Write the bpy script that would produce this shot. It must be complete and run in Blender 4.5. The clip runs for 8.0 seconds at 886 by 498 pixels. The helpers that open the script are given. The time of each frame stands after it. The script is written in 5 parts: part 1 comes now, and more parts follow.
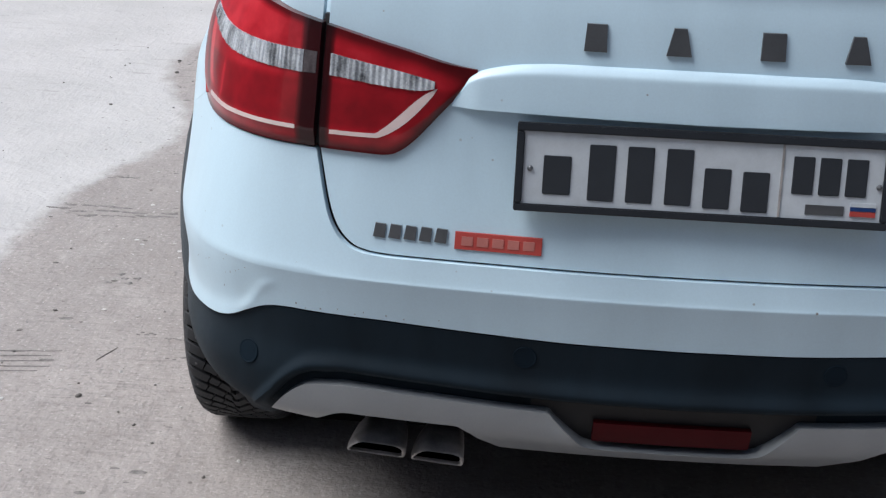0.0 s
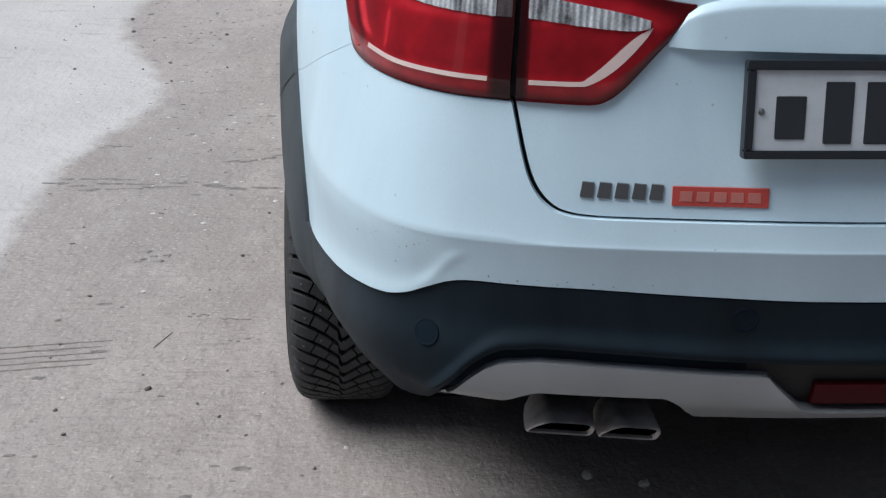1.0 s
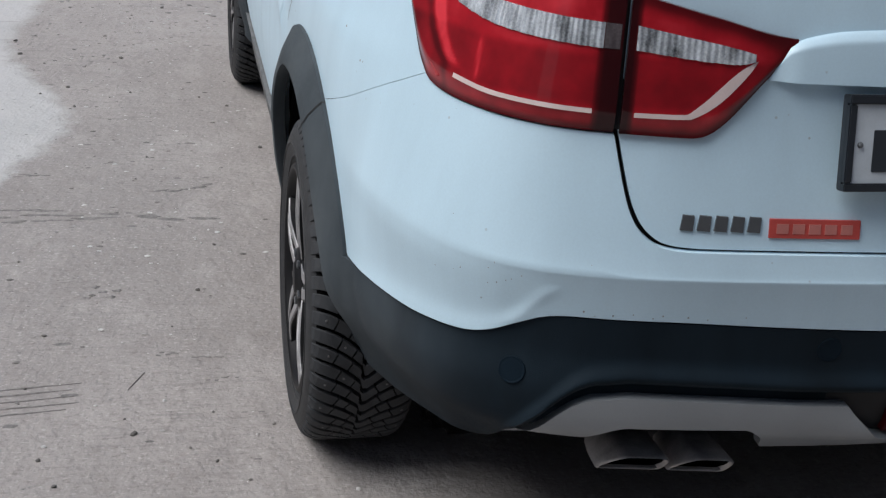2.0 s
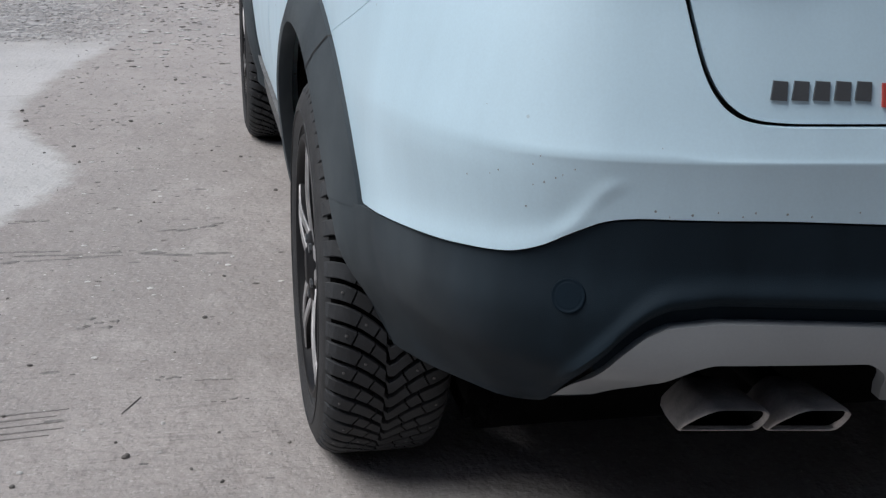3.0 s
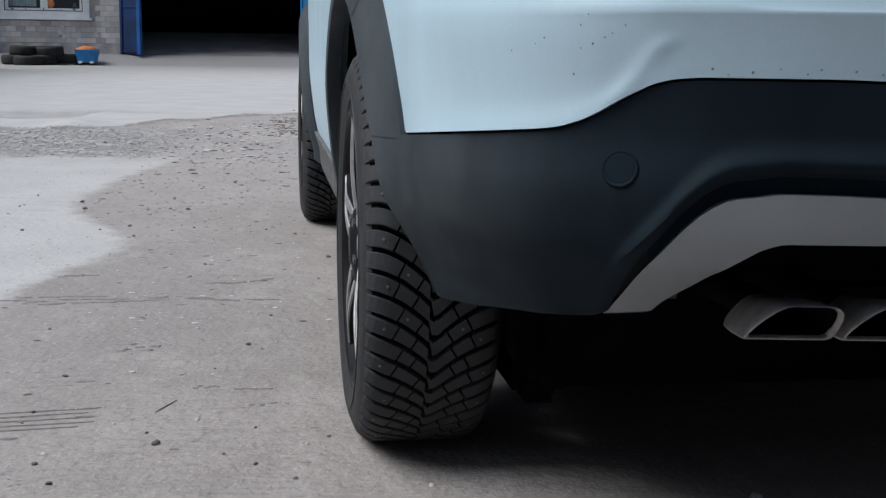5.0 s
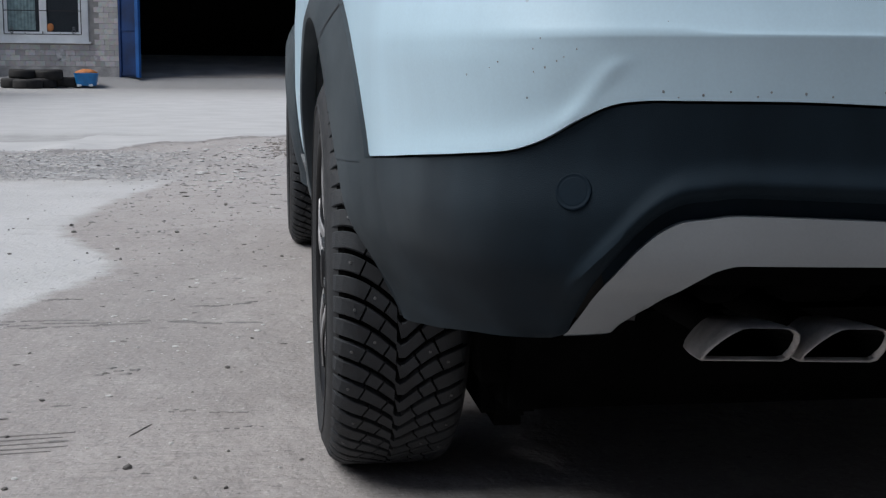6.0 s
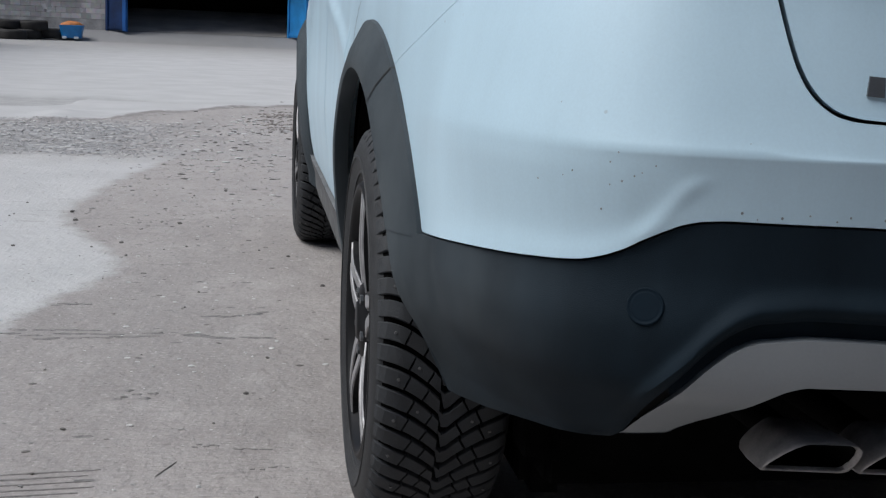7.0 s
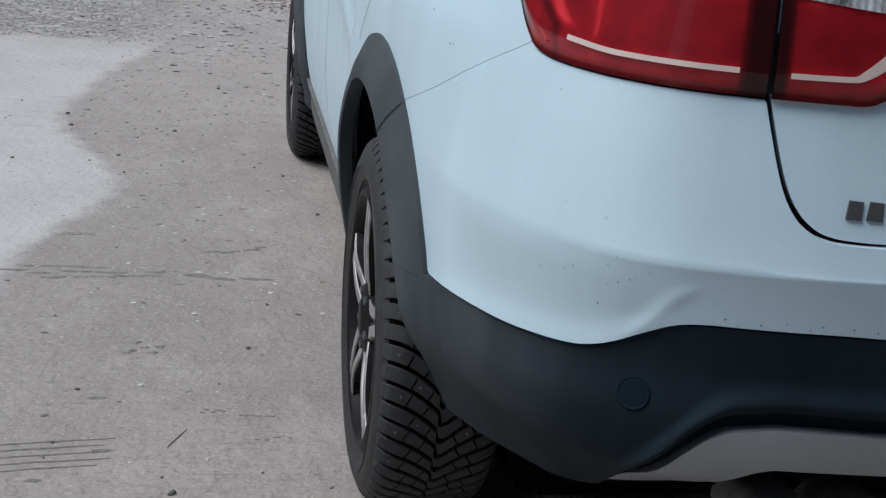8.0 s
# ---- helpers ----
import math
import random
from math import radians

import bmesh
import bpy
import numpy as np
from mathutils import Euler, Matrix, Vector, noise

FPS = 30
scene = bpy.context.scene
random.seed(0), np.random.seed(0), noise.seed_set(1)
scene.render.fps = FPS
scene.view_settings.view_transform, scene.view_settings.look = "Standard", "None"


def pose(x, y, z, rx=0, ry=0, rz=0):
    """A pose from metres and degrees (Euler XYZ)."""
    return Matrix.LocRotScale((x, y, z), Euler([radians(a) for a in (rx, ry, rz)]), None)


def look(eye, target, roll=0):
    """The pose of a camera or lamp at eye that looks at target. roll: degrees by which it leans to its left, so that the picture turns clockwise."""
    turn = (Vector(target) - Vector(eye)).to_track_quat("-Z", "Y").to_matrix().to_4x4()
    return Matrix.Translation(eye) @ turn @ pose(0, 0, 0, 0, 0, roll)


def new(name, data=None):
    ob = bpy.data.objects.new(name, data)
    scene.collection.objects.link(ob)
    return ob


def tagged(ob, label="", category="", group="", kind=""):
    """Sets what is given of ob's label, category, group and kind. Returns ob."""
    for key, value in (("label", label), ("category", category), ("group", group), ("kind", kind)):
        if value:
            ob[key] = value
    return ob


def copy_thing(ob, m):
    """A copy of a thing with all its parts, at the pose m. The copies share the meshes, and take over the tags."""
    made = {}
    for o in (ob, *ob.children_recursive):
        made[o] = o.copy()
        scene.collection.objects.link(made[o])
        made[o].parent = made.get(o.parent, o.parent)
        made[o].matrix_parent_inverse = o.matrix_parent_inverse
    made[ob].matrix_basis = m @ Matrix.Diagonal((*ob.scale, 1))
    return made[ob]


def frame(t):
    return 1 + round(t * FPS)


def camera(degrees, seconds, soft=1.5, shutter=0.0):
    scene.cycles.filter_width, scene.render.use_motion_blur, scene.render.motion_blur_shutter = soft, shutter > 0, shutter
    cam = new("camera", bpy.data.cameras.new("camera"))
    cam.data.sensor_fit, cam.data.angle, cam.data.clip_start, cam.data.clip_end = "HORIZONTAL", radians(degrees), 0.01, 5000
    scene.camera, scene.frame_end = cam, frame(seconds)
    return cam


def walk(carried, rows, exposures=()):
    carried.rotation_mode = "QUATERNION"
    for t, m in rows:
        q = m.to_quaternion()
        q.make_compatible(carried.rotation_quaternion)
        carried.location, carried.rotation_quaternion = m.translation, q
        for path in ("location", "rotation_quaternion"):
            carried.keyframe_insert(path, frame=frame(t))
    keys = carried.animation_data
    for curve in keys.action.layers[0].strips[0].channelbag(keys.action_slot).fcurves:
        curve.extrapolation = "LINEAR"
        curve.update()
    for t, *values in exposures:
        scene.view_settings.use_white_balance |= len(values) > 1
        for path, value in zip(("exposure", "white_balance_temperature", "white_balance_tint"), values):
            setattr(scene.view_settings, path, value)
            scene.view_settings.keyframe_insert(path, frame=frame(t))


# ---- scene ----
cam = camera(39.4, 8.0, soft=1.3)
PATH = [
    (0, (-0.312, 0.257, 1.432), (-0.372, 2.109, 0.679), 2.6),
    (0.2, (-0.412, 0.26, 1.436), (-0.446, 2.098, 0.65), 2.4),
    (0.5, (-0.536, 0.301, 1.39), (-0.596, 2.142, 0.61), 1.4),
    (0.8, (-0.68, 0.389, 1.357), (-0.654, 2.22, 0.554), 0.6),
    (1, (-0.765, 0.446, 1.365), (-0.636, 2.264, 0.541), 1.4),
    (1.2, (-0.86, 0.467, 1.366), (-0.687, 2.306, 0.598), 1.7),
    (2.3, (-1.16, 0.575, 1.305), (-0.69, 2.356, 0.526), 4.7),
    (2.5, (-1.12, 0.6, 1.248), (-0.721, 2.391, 0.453), 2.4),
    (2.8, (-1.09, 0.702, 1.11), (-0.721, 2.518, 0.359), 1.1),
    (3, (-1.073, 0.759, 0.978), (-0.696, 2.633, 0.388), 1.2),
    (3.3, (-1.077, 0.813, 0.776), (-0.682, 2.731, 0.368), 0.6),
    (3.5, (-1.082, 0.795, 0.707), (-0.767, 2.741, 0.37), 0.6),
    (4, (-1.072, 0.78, 0.67), (-0.734, 2.729, 0.371), -0.2),
    (4.2, (-1.072, 0.74, 0.673), (-0.722, 2.695, 0.434), 0.5),
    (4.5, (-1.066, 0.761, 0.657), (-0.748, 2.713, 0.357), 2.5),
    (4.7, (-1.059, 0.773, 0.641), (-0.743, 2.721, 0.314), 1.6),
    (5.8, (-0.996, 0.757, 0.646), (-0.748, 2.721, 0.362), 0.5),
    (6, (-0.994, 0.76, 0.646), (-0.711, 2.719, 0.358), 0.5),
    (6.2, (-0.997, 0.761, 0.646), (-0.706, 2.722, 0.38), 0.7),
    (6.5, (-1.022, 0.767, 0.67), (-0.729, 2.727, 0.4), 0.6),
    (7, (-1.087, 0.811, 0.796), (-0.771, 2.754, 0.445), 2.5),
    (7.2, (-1.11, 0.808, 0.89), (-0.779, 2.747, 0.527), 2.4),
    (7.5, (-1.12, 0.799, 0.977), (-0.795, 2.734, 0.59), 4.2),
    (7.8, (-1.128, 0.778, 1.031), (-0.807, 2.682, 0.511), 4.4),
    (8, (-1.145, 0.767, 1.081), (-0.793, 2.646, 0.492), 4.6),
]
walk(cam, [(t, look(eye, target, roll)) for t, eye, target, roll in PATH], exposures=[(0.0, 0.38, 6400, 10), (1.0, 0.20, 6400, 9), (2.3, -0.08, 6400, 9), (3.5, 0.03, 6350, 9), (4.5, -0.02, 6300, 8), (6.5, -0.02, 6280, 8), (7.0, -0.10, 6290, 8), (8.0, -0.18, 6300, 8)])

# ---- world and sun: an overcast day ----
world = bpy.data.worlds.new("overcast")
scene.world = world
world.use_nodes = True
wn = world.node_tree.nodes
sky = wn.new("ShaderNodeTexSky")
sky.sky_type = "NISHITA"
sky.sun_disc = False
sky.sun_elevation, sky.sun_rotation = radians(56), radians(-85)
sky.air_density, sky.dust_density, sky.ozone_density = 1.0, 4.0, 1.0
world.node_tree.links.new(sky.outputs[0], wn["Background"].inputs[0])
wn["Background"].inputs[1].default_value = 0.085
sun = new("sun", bpy.data.lights.new("sun", "SUN"))
sun.data.energy, sun.data.angle, sun.data.color = 3.0, radians(40), (0.975, 0.985, 1.0)
sun.matrix_world = look((-3.8, -0.35, 5.7), (0, 0, 0))


# ---- materials ----
def material(name, color, rough=0.5, metal=0.0, coat=0.0, vary=0.08, scale=20.0, bump=0.0, fine=300.0, coat_rough=0.05, spec=0.5, tint=None, specks=False, stretch=None, sheen=0.0, dust_and_light=None):
    """Principled surface with variation at two scales and a fine relief."""
    m = bpy.data.materials.new(name)
    m.use_nodes = True
    nt = m.node_tree
    n, l = nt.nodes, nt.links
    b = n["Principled BSDF"]
    b.inputs["Roughness"].default_value, b.inputs["Metallic"].default_value = rough, metal
    b.inputs["Coat Weight"].default_value, b.inputs["Coat Roughness"].default_value = coat, coat_rough
    b.inputs["Specular IOR Level"].default_value = spec
    b.inputs["Sheen Weight"].default_value = sheen
    co = n.new("ShaderNodeNewGeometry")
    big, small = n.new("ShaderNodeTexNoise"), n.new("ShaderNodeTexNoise")
    big.inputs["Scale"].default_value, small.inputs["Scale"].default_value = scale, fine
    big.inputs["Detail"].default_value, small.inputs["Detail"].default_value = 5.0, 3.0
    if stretch:
        mp = n.new("ShaderNodeMapping")
        mp.inputs["Scale"].default_value = stretch
        l.new(co.outputs["Position"], mp.inputs[0])
        l.new(mp.outputs[0], big.inputs["Vector"])
    else:
        l.new(co.outputs["Position"], big.inputs["Vector"])
    l.new(co.outputs["Position"], small.inputs["Vector"])
    mix = n.new("ShaderNodeMix")
    mix.data_type = "RGBA"
    dark = tint or tuple(c * (1 - 2 * vary) for c in color)
    light = tuple(min(1.0, c * (1 + vary)) for c in color)
    mix.inputs["A"].default_value, mix.inputs["B"].default_value = (*dark, 1), (*light, 1)
    add = n.new("ShaderNodeMath")
    add.operation = "MULTIPLY_ADD"
    l.new(small.outputs["Fac"], add.inputs[0])
    add.inputs[1].default_value = 0.35
    l.new(big.outputs["Fac"], add.inputs[2])
    ramp = n.new("ShaderNodeMapRange")
    l.new(add.outputs[0], ramp.inputs["Value"])
    ramp.inputs["From Min"].default_value, ramp.inputs["From Max"].default_value = 0.42, 0.92
    l.new(ramp.outputs["Result"], mix.inputs["Factor"])
    l.new(mix.outputs["Result"], b.inputs["Base Color"])
    if bump:
        bp = n.new("ShaderNodeBump")
        bp.inputs["Strength"].default_value, bp.inputs["Distance"].default_value = bump, 0.002
        l.new(small.outputs["Fac"], bp.inputs["Height"])
        l.new(bp.outputs[0], b.inputs["Normal"])
    if dust_and_light:  # wheel-thrown road dust plus painted side light: flanks and corners, thinning towards the car's middle
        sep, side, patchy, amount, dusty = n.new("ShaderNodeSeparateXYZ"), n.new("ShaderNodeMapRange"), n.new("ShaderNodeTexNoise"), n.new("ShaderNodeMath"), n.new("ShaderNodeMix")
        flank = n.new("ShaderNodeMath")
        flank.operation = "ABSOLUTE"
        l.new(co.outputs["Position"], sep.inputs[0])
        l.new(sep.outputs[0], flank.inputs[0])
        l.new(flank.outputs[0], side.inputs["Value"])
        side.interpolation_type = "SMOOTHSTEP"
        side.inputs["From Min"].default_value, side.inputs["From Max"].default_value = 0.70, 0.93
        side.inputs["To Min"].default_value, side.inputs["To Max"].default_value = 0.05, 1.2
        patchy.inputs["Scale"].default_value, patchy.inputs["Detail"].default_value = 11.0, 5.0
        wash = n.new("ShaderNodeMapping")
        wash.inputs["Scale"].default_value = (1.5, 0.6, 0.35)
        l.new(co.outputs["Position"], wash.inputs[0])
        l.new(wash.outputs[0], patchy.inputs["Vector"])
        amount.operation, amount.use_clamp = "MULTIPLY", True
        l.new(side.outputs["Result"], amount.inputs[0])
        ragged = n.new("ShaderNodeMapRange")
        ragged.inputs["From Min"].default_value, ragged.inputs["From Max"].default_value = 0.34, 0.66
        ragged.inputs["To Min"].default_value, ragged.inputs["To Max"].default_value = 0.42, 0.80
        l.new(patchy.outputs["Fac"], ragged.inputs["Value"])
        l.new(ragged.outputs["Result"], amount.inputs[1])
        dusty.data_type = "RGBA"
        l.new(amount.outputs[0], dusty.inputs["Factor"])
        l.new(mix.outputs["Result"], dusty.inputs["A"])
        dusty.inputs["B"].default_value = (*dust_and_light, 1)
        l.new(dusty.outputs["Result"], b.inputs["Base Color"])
    if specks:  # sparse splashes of dried mud
        vor, rare, mask, dirty = n.new("ShaderNodeTexVoronoi"), n.new("ShaderNodeTexNoise"), n.new("ShaderNodeMath"), n.new("ShaderNodeMix")
        dot, area = n.new("ShaderNodeMapRange"), n.new("ShaderNodeMapRange")
        vor.inputs["Scale"].default_value, rare.inputs["Scale"].default_value = 30.0, 6.0
        l.new(co.outputs["Position"], vor.inputs["Vector"])
        l.new(co.outputs["Position"], rare.inputs["Vector"])
        l.new(vor.outputs["Distance"], dot.inputs["Value"])
        dot.inputs["From Min"].default_value, dot.inputs["From Max"].default_value = 0.075, 0.045
        l.new(rare.outputs["Fac"], area.inputs["Value"])
        area.inputs["From Min"].default_value, area.inputs["From Max"].default_value = 0.56, 0.64
        mask.operation = "MULTIPLY"
        l.new(dot.outputs["Result"], mask.inputs[0])
        l.new(area.outputs["Result"], mask.inputs[1])
        dirty.data_type = "RGBA"
        l.new(mask.outputs[0], dirty.inputs["Factor"])
        l.new(mix.outputs["Result"], dirty.inputs["A"])
        dirty.inputs["B"].default_value = (0.22, 0.21, 0.20, 1)
        l.new(dirty.outputs["Result"], b.inputs["Base Color"])
    return m


PAINT = material("white_paint", (0.500, 0.660, 0.756), 0.45, 0.0, 0.22, 0.048, 7.0, coat_rough=0.22, specks=True, stretch=(1.2, 1.2, 0.22))
BUMPER_PAINT = PAINT
CLAD = material("dark_plastic", (0.0085, 0.0162, 0.0240), 0.68, 0.0, 0.0, 0.25, 9.0, 0.25, 900.0, spec=0.07, sheen=0.015, dust_and_light=(0.084, 0.097, 0.106), stretch=(1.0, 1.0, 0.4))
# sill grey: real dirt, raised further to hold the light from the side
SILL = material("dusty_lit_plastic", (0.15, 0.152, 0.155), 0.75, vary=0.2, scale=14.0, bump=0.25, fine=900.0, spec=0.15)
SENSOR = material("sensor_plastic", (0.0052, 0.0120, 0.0195), 0.62, vary=0.15, spec=0.08)
GROOVE = material("black_plastic", (0.012, 0.012, 0.013), 0.7, vary=0.1)
SILVER = material("silver_plastic", (0.265, 0.285, 0.30), 0.42, 0.25, 0.0, 0.05, 8.0)
STEEL = material("stained_steel", (0.44, 0.42, 0.41), 0.48, 0.35, 0.0, 0.25, 25.0)
# real soot in the bores; elsewhere this black paints deep shade
SOOT_AND_SHADE = material("soot_and_shade_black", (0.004, 0.004, 0.004), 0.95, spec=0.05)
# near black without gloss: the deep shade under the car is in this colour
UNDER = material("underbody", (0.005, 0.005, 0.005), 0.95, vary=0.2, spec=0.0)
SMOKED_STRIP = material("smoked_reflector", (0.10, 0.085, 0.09), 0.2, 0.2, 1.0, 0.3, 80.0, stretch=(1.0, 1.0, 0.1))


def lens_material():
    """Red moulded lens: its depth of red comes from the stored zone, with a soft mottle of the reflector behind it."""
    m = material("red_lens", (0.4, 0.01, 0.02), 0.3, 0.0, 0.45, coat_rough=0.04, spec=0.2)
    nt = m.node_tree
    n, l = nt.nodes, nt.links
    zone, mottle, add, ramp = n.new("ShaderNodeAttribute"), n.new("ShaderNodeTexNoise"), n.new("ShaderNodeMath"), n.new("ShaderNodeValToRGB")
    zone.attribute_name = "lens_zone"
    mottle.inputs["Scale"].default_value, mottle.inputs["Detail"].default_value = 26.0, 3.0
    geo = n.new("ShaderNodeNewGeometry")
    l.new(geo.outputs["Position"], mottle.inputs["Vector"])
    part_of = n.new("ShaderNodeMapRange")
    l.new(mottle.outputs["Fac"], part_of.inputs["Value"])
    part_of.inputs["From Min"].default_value, part_of.inputs["From Max"].default_value = 0.3, 0.7
    part_of.inputs["To Min"].default_value, part_of.inputs["To Max"].default_value = 0.80, 1.12
    add.operation = "MULTIPLY"
    l.new(zone.outputs["Fac"], add.inputs[0])
    l.new(part_of.outputs["Result"], add.inputs[1])
    l.new(add.outputs[0], ramp.inputs[0])
    els = ramp.color_ramp.elements
    while len(els) < 4:
        els.new(0.5)
    for e, (p, c) in zip(els, ((0.0, (0.014, 0.002, 0.003)), (0.30, (0.12, 0.005, 0.008)), (0.65, (0.34, 0.010, 0.018)), (1.0, (0.62, 0.04, 0.055)))):
        e.position, e.color = p, (*c, 1)
    l.new(ramp.outputs[0], n["Principled BSDF"].inputs["Base Color"])
    return m


LENS = lens_material()
FOG_RED = material("fog_lens", (0.055, 0.003, 0.005), 0.5, 0.0, 0.0, spec=0.1)
CLEAR = material("clear_reflector", (0.60, 0.64, 0.68), 0.16, 0.35, 1.0, 0.46, 42.0, stretch=(1.0, 1.0, 0.45))
GUIDE = material("light_guide", (0.64, 0.52, 0.50), 0.3, 0.0, 1.0, 0.05)
GUIDE_RED = material("red_lens_edge", (0.40, 0.05, 0.055), 0.3, 0.0, 0.6)
PLATE_WHITE = material("plate_white", (0.49, 0.535, 0.57), 0.45, vary=0.06, scale=30.0)
BLACK_GLOSS = material("black_frame", (0.018, 0.022, 0.028), 0.4)
INK = material("ink", (0.02, 0.025, 0.032), 0.5)
BADGE_GREY = material("badge_grey", (0.16, 0.17, 0.18), 0.35, 0.7)
BADGE_RED = material("badge_red", (0.42, 0.06, 0.05), 0.4)
BADGE_PALE = material("badge_pale", (0.42, 0.15, 0.13), 0.4)
RUBBER = material("tyre_rubber", (0.027, 0.030, 0.034), 0.75, 0.0, 0.0, 0.25, 30.0, 0.5, 500.0, tint=(0.020, 0.021, 0.023))
RUBBER_WALL = material("tyre_sidewall", (0.025, 0.026, 0.028), 0.65, 0.0, 0.0, 0.2, 40.0, 0.3, 500.0)
OLD_RUBBER = material("weathered_rubber", (0.019, 0.017, 0.016), 0.8, vary=0.3, scale=6.0, bump=0.5, fine=60.0)
RIM_DARK = material("rim_dark", (0.008, 0.008, 0.009), 0.5, 0.0, spec=0.2)
RIM_BRIGHT = material("rim_machined", (0.34, 0.335, 0.34), 0.5, 0.45, vary=0.2, scale=40.0)
MUD = material("dried_mud", (0.27, 0.29, 0.30), 0.9, vary=0.2)
STUD = material("stud_steel", (0.13, 0.13, 0.13), 0.5, 0.4)
DISC = material("brake_iron", (0.03, 0.028, 0.027), 0.6, 0.3)
GLASS_DARK = material("tinted_glass", (0.012, 0.014, 0.016), 0.05, 0.0, 1.0)
# one gate blue in several tones: sunlit and shaded faces put into the colour
BLUE = material("blue_gate_paint", (0.012, 0.10, 0.34), 0.5, 0.0, 0.0, 0.25, 2.0, 0.2, 60.0)
BLUE_LIT = material("blue_gate_paint_lit", (0.025, 0.24, 0.58), 0.5, 0.0, 0.0, 0.25, 2.0, 0.2, 60.0)
TEAL_STEEL = material("teal_steel_paint", (0.006, 0.045, 0.10), 0.5, 0.0, 0.0, 0.3, 3.0, 0.2, 60.0)
BLUE_DARK = material("blue_gate_paint_shaded", (0.004, 0.034, 0.135), 0.55, 0.0, 0.0, 0.3, 2.0, 0.2, 60.0)
PVC = material("white_window_plastic", (0.78, 0.80, 0.82), 0.4, vary=0.06, scale=4.0)
PANE = material("window_pane", (0.03, 0.035, 0.04), 0.08, 0.0, 0.6)
CURTAIN = material("curtain", (0.20, 0.28, 0.29), 0.8, vary=0.25, scale=6.0)
MORTAR = material("mortar", (0.33, 0.315, 0.30), 0.9, vary=0.15, scale=5.0)
LIME = material("lime_wash", (0.72, 0.70, 0.69), 0.95, vary=0.15, scale=14.0)
PLASTER_GREY = material("grey_plaster_coat", (0.50, 0.475, 0.455), 0.9, vary=0.25, scale=3.0, bump=0.4, fine=40.0)
CONCRETE = material("hall_concrete", (0.42, 0.39, 0.365), 0.85, vary=0.2, scale=1.2)
CLOSING_DARK = material("dark_plaster", (0.09, 0.09, 0.095), 0.9, vary=0.2, scale=0.8)
CLOSING = material("grey_plaster", (0.24, 0.24, 0.25), 0.9, vary=0.15, scale=0.8)
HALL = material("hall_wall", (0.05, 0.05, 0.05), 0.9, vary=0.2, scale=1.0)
ROOFING = material("roofing", (0.10, 0.10, 0.11), 0.85, vary=0.2, scale=1.0)
ORANGE = material("orange_sack", (0.55, 0.20, 0.06), 0.7, vary=0.2, scale=8.0)
BASIN = material("blue_tub", (0.02, 0.20, 0.50), 0.4, vary=0.12, scale=8.0)
PALE_STONE = material("pale_stone", (0.54, 0.53, 0.52), 0.85, vary=0.2, scale=40.0, bump=0.5)
DARK_STONE = material("dark_stone", (0.16, 0.148, 0.14), 0.9, vary=0.3, scale=40.0, bump=0.6)
EARTH = material("brown_earth", (0.22, 0.195, 0.178), 0.95, vary=0.3, scale=30.0, bump=0.6)
GREY_STONE = material("grey_stone", (0.31, 0.296, 0.288), 0.9, vary=0.25, scale=30.0, bump=0.6)


def brick_material():
    m = bpy.data.materials.new("grey_brick")
    m.use_nodes = True
    n, l = m.node_tree.nodes, m.node_tree.links
    info, ramp = n.new("ShaderNodeObjectInfo"), n.new("ShaderNodeValToRGB")
    ramp.color_ramp.elements[0].color, ramp.color_ramp.elements[1].color = (0.56, 0.53, 0.51, 1), (0.88, 0.84, 0.81, 1)
    l.new(info.outputs["Random"], ramp.inputs[0])
    geo, noi, mix = n.new("ShaderNodeNewGeometry"), n.new("ShaderNodeTexNoise"), n.new("ShaderNodeMix")
    mix.data_type, mix.blend_type = "RGBA", "MULTIPLY"
    noi.inputs["Scale"].default_value = 9.0
    l.new(geo.outputs["Position"], noi.inputs["Vector"])
    l.new(ramp.outputs[0], mix.inputs["A"])
    l.new(noi.outputs["Color"], mix.inputs["B"])
    mix.inputs["Factor"].default_value = 0.35
    l.new(mix.outputs["Result"], n["Principled BSDF"].inputs["Base Color"])
    n["Principled BSDF"].inputs["Roughness"].default_value = 0.9
    return m


BRICK = brick_material()


# lines across the yard, as (x, y): where the dirt gives way to pale dust, and the two sides of a rut
FAR_EDGE = ((-6.0, 10.15), (-2.40, 10.12), (-2.16, 10.26), (-2.03, 10.72), (-1.82, 11.08), (-1.34, 12.15), (-.80, 12.7), (2.0, 13.2))
RUT_NEAR = ((-6.0, 12.5), (-3.51, 12.09), (-3.12, 11.76), (-2.89, 11.85), (-2.68, 12.11), (-2.60, 12.87), (-1.90, 12.75), (-1.30, 12.5))
RUT_FAR = ((-6.0, 13.2), (-3.72, 13.03), (-3.20, 13.06), (-2.68, 13.10), (-2.41, 13.12), (-1.95, 12.80), (-1.34, 12.40), (-.60, 12.2))


